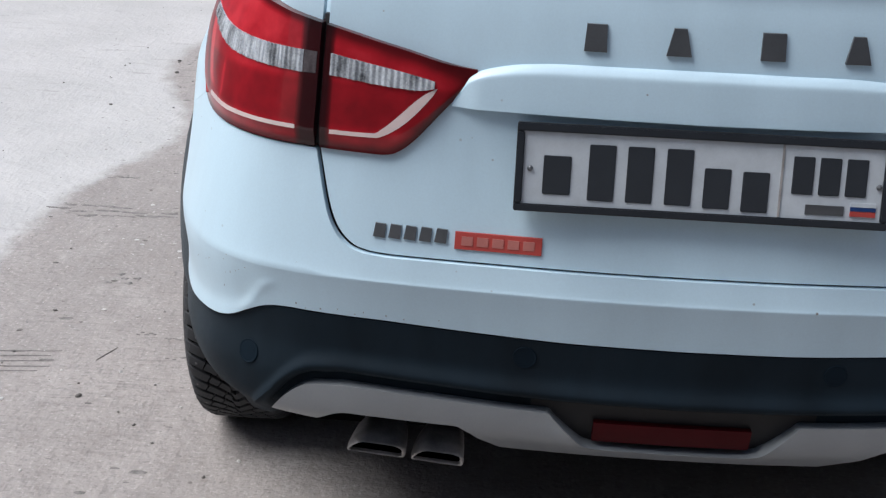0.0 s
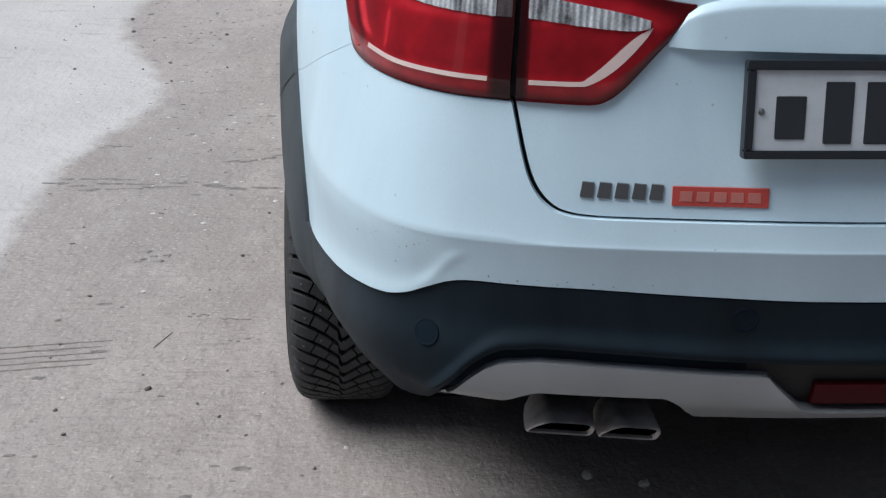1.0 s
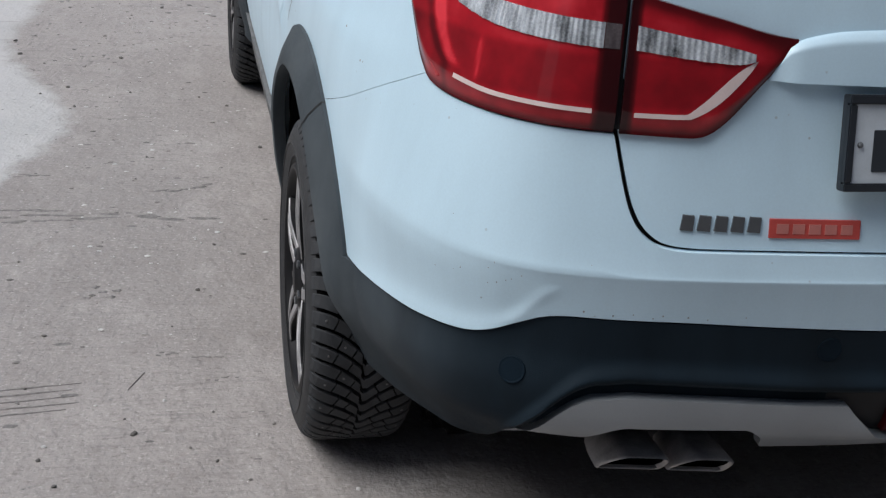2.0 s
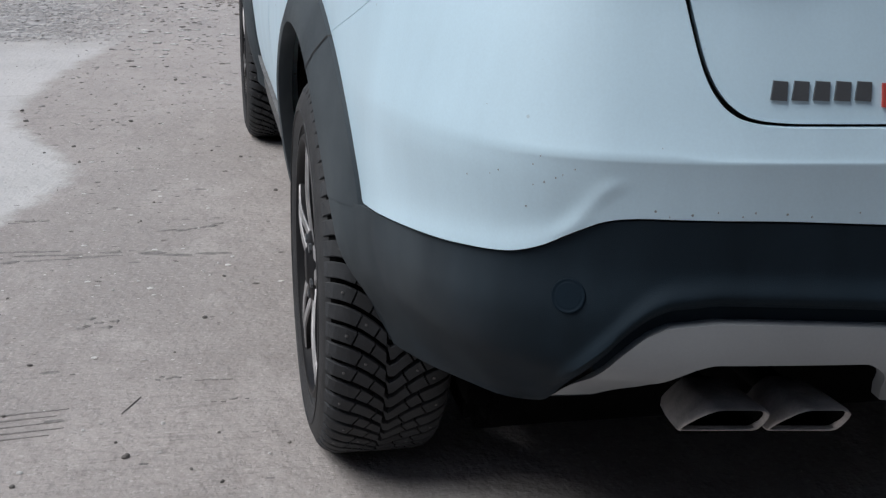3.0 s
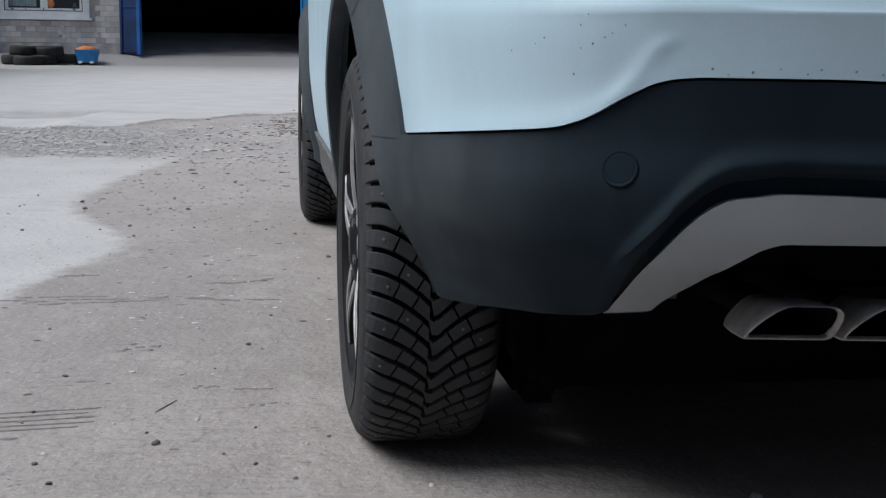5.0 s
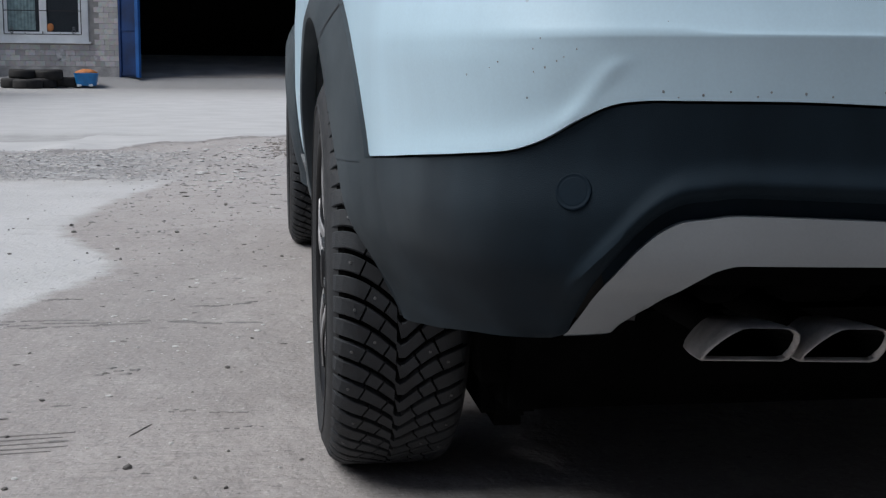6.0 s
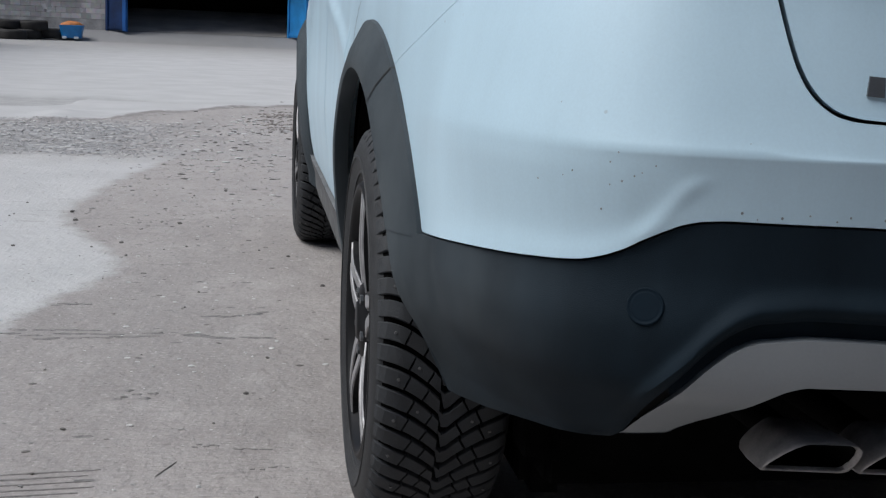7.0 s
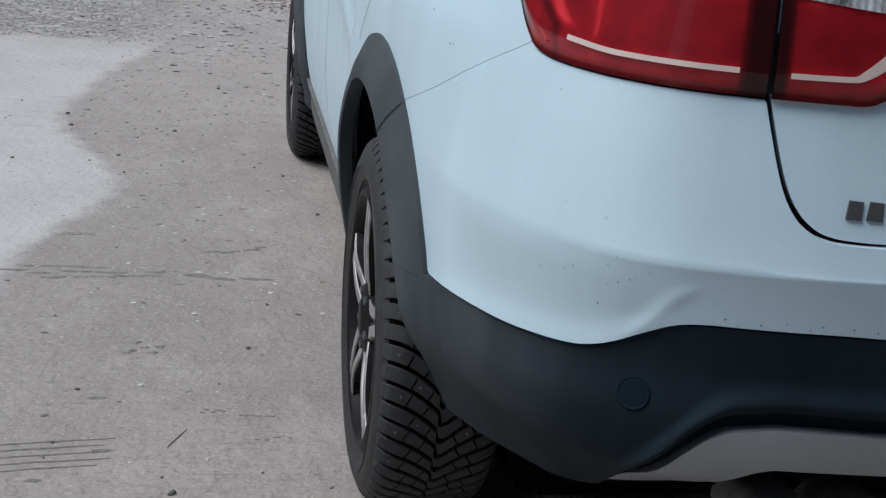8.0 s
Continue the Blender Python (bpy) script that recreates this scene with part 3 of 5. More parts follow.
TRIM = curve_of((0, .605), (.16, .606), (.30, .610), (.49, .6160), (.60, .616), (.632, .614), (.655, .609), (.676, .600), (.70, .588), (.72, .577), (.745, .567), (.772, .560), (.844, .553), (.948, .545), (1.05, .537), (1.16, .529), (1.3, .520))
HATCH = curve_of((0, .722), (.44, .722), (.475, .7235), (.50, .728), (.52, .739), (.535, .755), (.547, .777), (.556, .802), (.566, .835), (.577, .872), (.60, .95))
LAMP_LOW = curve_of((.30, .868), (.464, .868), (.58, .869), (.70, .870), (.82, .872), (.90, .875), (.94, .881), (.972, .899), (1.02, .94), (1.06, .976), (1.12, 1.04), (1.17, 1.10))
SEAM = curve_of((.956, .888), (1.088, .832), (1.212, .780), (1.484, .700), (1.6, .67))
SKID_TOP = curve_of((0, .486), (.25, .489), (.40, .495), (.516, .498), (.546, .4945), (.568, .492), (.592, .482), (.616, .462), (.648, .426), (.676, .399), (.704, .377), (.744, .353), (.782, .3355), (.84, .331), (.90, .326))
SKID_LOW = curve_of((0, .332), (.22, .338), (.258, .350), (.287, .387), (.315, .432), (.34, .4455), (.51, .446), (.534, .440), (.55, .430), (.57, .415), (.59, .400), (.61, .382), (.635, .362), (.662, .347), (.688, .3385), (.72, .3365), (.78, .334), (.84, .331), (.90, .326))
NOTCH = curve_of((0, .422), (.105, .424), (.133, .431), (.150, .445), (.180, .473), (.206, .498), (.30, .510))
LIP = curve_of((.60, .339), (.70, .338), (.78, .3355), (.84, .332), (.895, .327), (.95, .322), (1.014, .315), (1.06, .309), (1.112, .304), (1.178, .298), (1.21, .300), (1.25, .300))


def dense(a, b, step_w=0.012, *fine):
    pts = set(np.round(np.arange(a, b, step_w), 4)) | {a, b}
    for lo, hi, w in fine:
        pts |= set(np.round(np.arange(lo, hi, w), 4))
    return np.array(sorted(p for p in pts if a <= p <= b))


def mirror_s(pos):
    return np.unique(np.r_[-pos[::-1], pos])


# rear bumper, painted part
def bumper_top(s):
    a = np.abs(s)
    body = np.where(a < .583, np.minimum(HATCH(np.maximum(a - .0055, 0)) - .0035, .865), np.minimum(LAMP_LOW(a) - .003, .884))
    return np.where(a > .956, np.minimum(SEAM(a) - .0005, body + 1), body)


def bumper_low(s):
    a = np.abs(s)
    return np.where(a < 1.0, TRIM(a), np.maximum(TRIM(a), arch_z(s, ARCH_OUT)))


def bumper_swell(s, z, t):
    a = np.abs(s)
    flare = 0.0035 * np.exp(-((z - TRIM(a)) / .018)**2) * smoothstep(.60, .70, a) * smoothstep(1.12, .90, a)
    ridge_s = .70 - (z - .59) * .85
    ridge = 0.0021 * np.exp(-((a - ridge_s) / .013)**2) * smoothstep(.575, .60, z) * smoothstep(.665, .645, z)
    return flare + ridge


b_ss = dense(0, 1.40, 0.012, (.44, .60, .003), (.60, .80, .006))
b_ss = b_ss[(bumper_top(b_ss) - bumper_low(b_ss)) > .001]
bumper = patch("rear_bumper", mirror_s(b_ss), bumper_low, bumper_top, 44, BUMPER_PAINT, car, label="white painted rear bumper cover", rise=bumper_swell, level=.682)


def mud_specks(where, parent):
    """Small dried splashes of mud on the paint, each a low dome."""
    bm = bmesh.new()
    for a, z, r in where:
        c, u, v = (Vector(skin(*q).tolist()) for q in ((a, z, .0), (a + .004, z, .0), (a, z + .004, .0)))
        u, v = (u - c).normalized(), (v - c).normalized()
        n = u.cross(v)
        n = n if n.y < 0 else -n
        rim = [bm.verts.new(c + (u * math.cos(i) + v * math.sin(i) * 1.15) * r + n * .0003) for i in np.arange(0, 6.2, .9)]
        top = bm.verts.new(c + n * (.0007 + .25 * r))
        for p0, p1 in zip(rim, rim[1:] + rim[:1]):
            bm.faces.new((p0, p1, top))
    bmesh.ops.recalc_face_normals(bm, faces=bm.faces)
    return tagged(part("mud_specks", bm, MUD, parent), "dried specks of dark mud", kind="stuff")


dots = random.Random(3)
mud_specks([(dots.uniform(.70, .86), dots.uniform(.615, .668), dots.uniform(.0006, .0013)) for _ in range(9)] + [(dots.uniform(.30, .62), dots.uniform(.6185, .6260), dots.uniform(.0006, .0015)) for _ in range(9)]
           + [(dots.uniform(.05, 1.0), dots.uniform(.63, .86), dots.uniform(.0005, .0010)) for _ in range(6)], bumper)


# rear bumper, dark cladding with a moulded ledge over the skid plate
def clad_low(s):
    a = np.abs(s)
    skirt = np.where(a < .80, np.maximum(SKID_TOP(a) + .018 * smoothstep(.785, .64, a), LIP(a)), LIP(a))
    skirt = np.where(a > .95, np.maximum(skirt, arch_z(s, ARCH_IN)), skirt)
    return np.minimum(skirt, TRIM(a) - .004)


ARCH_R, ARCH_LIFT = (ARCH_IN, ARCH_IN + .012, ARCH_OUT - .035, ARCH_OUT - .012, ARCH_OUT + .03), (.028, .033, .024, .013, .0)


def clad_rise(s, z, t):
    a = np.abs(s)
    over = z - clad_low(s)
    ledge = 0.011 * np.exp(-((over - .017) / .012)**2) - 0.008 * np.exp(-(over / .006)**2)
    inner = smoothstep(.80, .66, a)
    r = np.hypot(plan_y(s) - ARCH_Y[0], z - ARCH_Z)
    lip = np.interp(r, ARCH_R, ARCH_LIFT) * smoothstep(.31, .47, z)
    return ledge * inner + lip


clad_ss = dense(0, float(s_at(2.494)), 0.014, (.50, .86, .006), (1.14, 1.27, .003))
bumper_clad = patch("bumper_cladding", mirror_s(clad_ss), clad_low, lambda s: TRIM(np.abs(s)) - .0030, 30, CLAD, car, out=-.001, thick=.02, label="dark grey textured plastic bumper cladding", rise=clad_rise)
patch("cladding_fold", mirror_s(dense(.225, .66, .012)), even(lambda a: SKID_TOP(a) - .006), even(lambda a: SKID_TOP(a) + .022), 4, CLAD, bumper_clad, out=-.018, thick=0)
patch("inner_bumper", mirror_s(dense(0, 1.05, .02)), lambda s: np.where(np.abs(s) < .62, .475, .36), .90, 12, GROOVE, car, out=-.035, thick=0)

# skid plate with the middle notch and the exhaust cut-outs
sk = dense(0, .780, .008, (.08, .225, .004), (.25, .36, .004), (.50, .66, .004))
patch("skid_plate", mirror_s(sk), even(lambda a: np.minimum(SKID_LOW(a), SKID_TOP(a) - .0005)), even(lambda a: np.minimum(SKID_TOP(a), NOTCH(a)) * (a < .215) + SKID_TOP(a) * (a >= .215)), 12, SILVER, car, out=.002, thick=.022, label="silver painted skid plate",
             rise=lambda s, z, t: 0.010 * smoothstep(.05, .0, np.abs(z - .44)) * smoothstep(.25, .12, np.abs(s)) - (.004 * smoothstep(.412, .404, z) + .020 * smoothstep(.408, .355, z)) * smoothstep(.30, .45, np.abs(s)))
patch("notch_panel", np.linspace(-.222, .222, 30), .415, .512, 6, GROOVE, car, out=-.018, thick=0)
patch("fog_lamp", np.linspace(-.122, .122, 24), .436, .473, 6, FOG_RED, car, out=-.006, thick=.015, label="dark red rear fog lamp")
# black sheets behind the cut-outs, standing in for the shade inside
patch("exhaust_recess_shade", np.linspace(.24, .64, 30), .395, even(lambda a: np.minimum(SKID_TOP(a), .47)), 6, SOOT_AND_SHADE, car, out=-.13, thick=0)
patch("exhaust_recess_shade", np.linspace(-.64, -.24, 30), .395, even(lambda a: np.minimum(SKID_TOP(a), .47)), 6, SOOT_AND_SHADE, car, out=-.13, thick=0)


# parking sensors: a disc in a shallow ring
def sensor(s, z, r):
    for sg in (1, -1):
        p, q, u = skin(sg * s, z, .0), skin(sg * (s + .01), z, .0), skin(sg * s, z + .01, .0)
        a, b = Vector(q - p).normalized() * sg, Vector(u - p).normalized()
        nrm = (b.cross(a)) * -1
        if nrm.y > 0:
            nrm = -nrm
        bm = bmesh.new()
        prof = [(0.0, -.0007), (r * .74, -.0007), (r * .80, -.0009), (r * .87, -.0008), (r * .94, -.0004), (r, -.0006), (r * 1.05, -.003)]
        rows = []
        for i in range(28):
            an = 2 * math.pi * i / 28
            rows.append([Vector(p.tolist()) + (a * math.cos(an) + b * math.sin(an)) * rr + nrm * (h + .001) for rr, h in prof])
        grid_faces(bm, rows, close_u=True)
        bmesh.ops.remove_doubles(bm, verts=bm.verts, dist=1e-5)
        bmesh.ops.recalc_face_normals(bm, faces=bm.faces)
        part("parking_sensor", bm, SENSOR, bumper_clad, "round parking sensor", True).data.set_sharp_from_angle(angle=radians(4))


sensor(.690, .520, .0195)
sensor(.236, .575, .018)

# tailgate
h_ss = dense(0, .577, .012, (.44, .577, .003))

def gate_sink(z):
    """How far the tailgate lies behind the bumper's line."""
    return -.006 * smoothstep(1.02, .70, z)


tailgate = patch("tailgate", mirror_s(h_ss), even(HATCH), 1.135, 40, PAINT, car, label="white tailgate", thick=.03, rise=lambda s, z, t: gate_sink(z))
patch("garnish", mirror_s(dense(0, .372, .012)), even(lambda a: .944 + .004 * a), even(curve_of((0, 1.016), (.20, 1.015), (.27, 1.011), (.31, 1.004), (.344, .992), (.372, .950))), 16, PAINT, tailgate, out=.001, thick=.02, label="white handle strip over the number plate",
      rise=lambda s, z, t: .003 + .009 * smoothstep(1.0, .84, t) * smoothstep(.372, .33, np.abs(s)))


def prism(bm, pts, depth):
    """A block on the skin: pts are (s, z) round its face."""
    f = [bm.verts.new(skin(s, z, depth + float(gate_sink(z))).tolist()) for s, z in pts]
    b = [bm.verts.new(skin(s, z, -.002 + float(gate_sink(z))).tolist()) for s, z in pts]
    bm.faces.new(f[::-1])
    for i in range(len(pts)):
        j = (i + 1) % len(pts)
        bm.faces.new((f[i], f[j], b[j], b[i]))
    bmesh.ops.recalc_face_normals(bm, faces=bm.faces)
    return bm


# plain grey blocks where the maker's lettering stands
for s0, wide, top in ((.168, .034, .030), (.046, .036, .018), (-.090, .036, .034), (-.216, .038, .018)):
    part("badge_block", prism(bmesh.new(), [(s0 + wide / 2, 1.036), (s0 - wide / 2, 1.036), (s0 - top / 2, 1.074), (s0 + top / 2, 1.074)], .005), BADGE_GREY, tailgate, "plain grey badge block")
for i in range(5):
    a = .478 - i * .0235
    part("model_badge", prism(bmesh.new(), [(a, .747), (a - .018, .746), (a - .019, .766), (a - .003, .767)], .003), BADGE_GREY, tailgate, "small grey badge bar")
red_badge = part("red_badge", prism(bmesh.new(), [(.353, .740), (.223, .740), (.223, .765), (.353, .765)], .003), BADGE_RED, tailgate, "red rectangular badge")
for i in range(5):
    a = .343 - i * .023
    part("badge_bar", prism(bmesh.new(), [(a, .746), (a - .017, .746), (a - .017, .759), (a, .759)], .0036), BADGE_PALE, red_badge)

# number plate on a tilted holder; its characters are plain bars
PLATE_M = Matrix.Translation((0, 1.962, .875)) @ Euler((radians(-12.0), 0, 0)).to_matrix().to_4x4()


def on_plate(name, specs, mat, parent, label="", bevel=0.0):
    bm = bmesh.new()
    for sp in specs:
        box(bm, *sp, bevel=bevel, m=PLATE_M)
    return part(name, bm, mat, parent, label)


plate = on_plate("number_plate", [(-.262, .262, -.004, .0, -.056, .056)], PLATE_WHITE, tailgate, "white number plate in a black holder")
on_plate("plate_holder", [(-.268, .268, -.002, .012, -.064, .064)], BLACK_GLOSS, plate, "black plastic plate holder", bevel=.0015)
for spec in ((-.268, .268, -.009, .002, .052, .064), (-.268, .268, -.009, .002, -.064, -.053), (-.268, -.257, -.0085, .002, -.0525, .0515), (.257, .268, -.0085, .002, -.0525, .0515)):
    on_plate("holder_rim", [spec], BLACK_GLOSS, plate, bevel=.0015)
on_plate("divider", [(.111, .114, -.0055, -.003, -.052, .052)], GREY_STONE, plate)
for x0, w, z0, z1 in ((-.228, .040, -.038, .018), (-.163, .038, -.044, .037), (-.108, .038, -.044, .037), (-.052, .038, -.044, .037), (.003, .038, -.046, .012), (.058, .038, -.048, .010)):
    on_plate("plate_bar", [(x0, x0 + w, -.006, -.003, z0, z1)], INK, plate, "dark plain bar on the plate", bevel=.001)
for x0 in (.128, .166, .204):
    on_plate("plate_bar", [(x0, x0 + .030, -.006, -.003, -.018, .036)], INK, plate, bevel=.001)
on_plate("plate_bar", [(.150, .205, -.0055, -.003, -.046, -.032)], BADGE_GREY, plate)
on_plate("flag_stripe", [(.214, .250, -.006, -.003, -.032, -.026)], PLATE_WHITE, plate)
on_plate("flag_stripe", [(.214, .250, -.006, -.003, -.038, -.0325)], BLUE_DARK, plate)
on_plate("flag_stripe", [(.214, .250, -.006, -.003, -.046, -.0385)], BADGE_RED, plate)
for xb in (-.247, .252):
    bm = bmesh.new()
    bmesh.ops.create_uvsphere(bm, u_segments=10, v_segments=6, radius=.0045, matrix=PLATE_M @ Matrix.Translation((xb, -.004, -.002)))
    part("plate_screw", bm, BADGE_GREY, plate)

# ---- tail lamps, outer and on the tailgate ----
LAMP_TOP = curve_of((.32, .998), (.345, 1.000), (.46, 1.024), (.577, 1.048), (.70, 1.070), (.85, 1.090), (1.17, 1.104))
TIP_LOW = curve_of((.335, .996), (.374, .948), (.464, .868), (.475, .867), (.577, .868))


def mark_lens(ob, zone):
    """Store how bright the red is at each vertex of a lens: 0 smoked edge, 1 bright rib and painted highlight."""
    at = ob.data.attributes.new("lens_zone", "FLOAT", "POINT")
    for i, v in enumerate(zone):
        at.data[i].value = float(v)


def lens_zone(a, z, low, top, gap0, gap1, tip=False):
    edge = smoothstep(.001, .015, (z - low) * (.74 if tip else 1.0)) * smoothstep(.002, .026 if tip else .016, top - z)
    if tip:
        edge = edge * smoothstep(.338, .395, a)
    field = smoothstep(.896, .910, z) * smoothstep(.974, .962, z)
    v = .70 - .22 * field + .10 * smoothstep(1.0, 1.03, z)
    if not tip:
        rib_s = np.interp(z, (.915, .93, .955, 1.0, 1.04), (.872, .898, .928, .962, .985))
        # thin upright highlight painted into the red
        v = v + .34 * np.exp(-((a - .826 - .1 * (z - .93)) / .0045)**2) * smoothstep(.905, .915, z) * smoothstep(.972, .955, z)
        v = v + .55 * np.exp(-((a - rib_s) / .015)**4) * smoothstep(.912, .925, z) * smoothstep(1.06, 1.02, z)
        v = v - .20 * smoothstep(.95, 1.02, a) - .30 * np.exp(-((a - rib_s - .028) / .010)**2)
    smoke = smoothstep(gap0, gap1, a)
    return v * (.24 + .76 * edge) * (1 - .95 * smoke)


def lens_patch(sg, ss, low, top, nz, parent, label, rise, gap0, gap1, tip):
    ob = patch("tail_lamp", sg * ss, even(low), even(top), nz, LENS, parent, out=.004, thick=.02, label=label, rise=rise)
    s_sorted = np.sort(sg * ss)
    a = np.repeat(np.abs(s_sorted)[:, None], nz + 1, 1)
    lo_v, hi_v = low(np.abs(s_sorted)), top(np.abs(s_sorted))
    z = lo_v[:, None] + (np.maximum(hi_v, lo_v + 1e-4) - lo_v)[:, None] * np.linspace(0, 1, nz + 1)[None]
    zone = lens_zone(a, z, lo_v[:, None], hi_v[:, None], gap0, gap1, tip).ravel().tolist()
    mark_lens(ob, zone + [0.0] * (len(ob.data.vertices) - len(zone)))
    return ob


for sg in (1, -1):
    o = lens_patch(sg, dense(.584, 1.16, .006, (.90, 1.16, .004)), LAMP_LOW, lambda a: np.maximum(LAMP_TOP(a), LAMP_LOW(a) + .002), 56, car, "red and clear rear lamp on the body",
                   lambda s, z, t: .010 * smoothstep(0, .16, t) * smoothstep(1.16, 1.0, np.abs(s)), .622, .610, False)
    k = lens_patch(sg, dense(.337, .5755, .005, (.36, .48, .003)), TIP_LOW, lambda a: np.maximum(LAMP_TOP(a), TIP_LOW(a) + .002), 56, tailgate, "red and clear rear lamp on the tailgate",
                   lambda s, z, t: .008 * smoothstep(0, .2, t) * smoothstep(.337, .40, np.abs(s)), .556, .565, True)
    # dark slot between the two lamps
    patch("lamp_gap", sg * np.linspace(.573, .5865, 4), .872, 1.06, 12, GROOVE, car, out=-.001, thick=.01)
    # clear reflector strips with ribs
    ribs = lambda s, z, t: .0007 * np.cos(np.abs(s) * 2 * math.pi / .0095) + .0006 * np.cos(np.abs(s) * 2 * math.pi / .031)
    patch("clear_strip", sg * dense(.612, .985, .0015), even(curve_of((.612, .977), (.80, .985), (.90, .998), (.985, 1.014))), even(curve_of((.612, 1.009), (.84, 1.018), (.93, 1.024), (.985, 1.029))), 4, CLEAR, o, out=.0160, thick=.004, label="clear ribbed reflector", rise=ribs)
    patch("clear_strip", sg * dense(.398, .564, .0015), even(curve_of((.398, .970), (.42, .966), (.564, .977))), even(curve_of((.398, .980), (.42, .985), (.564, 1.008))), 4, CLEAR, k, out=.0140, thick=.004, label="clear ribbed reflector", rise=ribs)
    patch("smoked_strip", sg * np.linspace(.588, .611, 6), even(curve_of((.588, .977), (.611, .977))), even(curve_of((.588, 1.008), (.611, 1.009))), 3, SMOKED_STRIP, o, out=.0146, thick=.004)
    # pale light guides
    patch("light_guide", sg * dense(.618, .872, .008), even(curve_of((.618, .8935), (.78, .8950), (.872, .9012))), even(curve_of((.618, .8995), (.78, .9010), (.872, .9072))), 3, GUIDE, o, out=.0146, thick=.005, label="pale light guide")
    patch("light_guide", sg * dense(.394, .558, .003), even(curve_of((.394, .970), (.402, .957), (.470, .8970), (.482, .8930), (.558, .8918))), even(curve_of((.394, .9705), (.411, .9615), (.473, .9070), (.486, .8990), (.558, .8978))), 3, GUIDE, k, out=.0124, thick=.005, label="pale light guide")
    patch("pale_line", sg * dense(.914, .985, .004), even(curve_of((.914, .893), (.95, .915), (.985, .950))), even(curve_of((.914, .8945), (.95, .9185), (.985, .9545))), 2, GUIDE_RED, o, out=.0130, thick=.004)

# ---- body sides ----
def side_top(s):
    return 1.0 - .22 * smoothstep(5.0, 6.25, plan_y(s))


def over_arch(r, base):
    return lambda s: np.maximum(arch_z(s, r), base)


CREASE = curve_of((3.10, .700), (3.345, .754), (3.49, .790), (3.70, .825), (4.03, .879), (4.6, .905), (5.1, .915))


def side_crease(s, z, t):
    """A pressed line that climbs along the doors from the rear wheel arch."""
    y = plan_y(s)
    over = z - CREASE(y)
    return .009 * np.where(over < 0, np.exp(-(over / .050)**2), np.exp(-(over / .014)**2)) * smoothstep(3.10, 3.32, y)


q_ss = dense(.59, float(s_at(3.0628)), .012, (float(s_at(2.3)), float(s_at(3.06)), .008))


def quarter_low(s):
    a = np.abs(s)
    lower = np.where(a < .96, np.minimum(LAMP_LOW(a) + .02, .905), SEAM(a) + .0004)
    y = plan_y(s)
    lower = np.where(y < 2.75, np.maximum(lower, np.where(a > .96, arch_z(s, ARCH_OUT), 0)), np.maximum(arch_z(s, ARCH_OUT), .36))
    return lower


both("quarter_panel", q_ss, quarter_low, 1.10, 30, PAINT, car, label="white rear quarter panel")
for y0, y1, nm in ((3.0632, 3.98, "rear_door"), (3.988, 5.02, "front_door")):
    ss = dense(float(s_at(y0)), float(s_at(y1)), .02)
    both(nm, ss, over_arch(ARCH_OUT, .36), side_top, 60, PAINT, car, label="white car door", rise=side_crease)
for sg in (1, -1):  # rear edge of the back door, leaning over the wheel arch
    bm = bmesh.new()
    rows = []
    for yy, zz in ((3.150, .752), (3.131, .769), (3.095, .797), (3.056, .822), (3.010, .847), (2.965, .868), (2.925, .893), (2.887, .919), (2.85, .95), (2.82, 1.0)):
        rows.append([skin(sg * s_at(yy + dy), zz, .0012).tolist() for dy in (-.002, .002)])
    grid_faces(bm, rows, flip=(sg > 0))
    part("shut_line", bm, GROOVE, car, "dark gap at the door's rear edge")
f_ss = dense(float(s_at(5.026)), float(s_at(5.86)), .012)
both("front_wing", f_ss, over_arch(ARCH_OUT, .36), side_top, 24, PAINT, car, label="white front wing")
fb = dense(float(s_at(5.866)), S_END, .02)
both("front_bumper", fb, lambda s: .36 + 0 * s, lambda s: .70 + 0 * s, 14, PAINT, car)
both("headlamp", dense(float(s_at(5.875)), S_END - .30, .02), lambda s: .705 + 0 * s, side_top, 8, CLEAR, car, out=.003, label="clear headlamp")
patch("grille", np.linspace(S_END - .295, S_END, 12), .56, side_top, 8, GROOVE, car, out=.004)
patch("grille", -np.linspace(S_END - .295, S_END, 12), .56, side_top, 8, GROOVE, car, out=.004)
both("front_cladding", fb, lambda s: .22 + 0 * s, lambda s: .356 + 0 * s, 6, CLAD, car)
sill_ss = dense(float(s_at(ARCH_Y[0] + ARCH_IN + .005)), float(s_at(ARCH_Y[1] - ARCH_IN - .005)), .03)
both("sill_cladding", sill_ss, .20, .357, 8, SILL, car, out=.012, thick=.03, label="dusty grey plastic sill cladding, side light in its colour")
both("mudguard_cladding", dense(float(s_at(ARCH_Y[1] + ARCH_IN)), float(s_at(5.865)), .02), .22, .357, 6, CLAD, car)


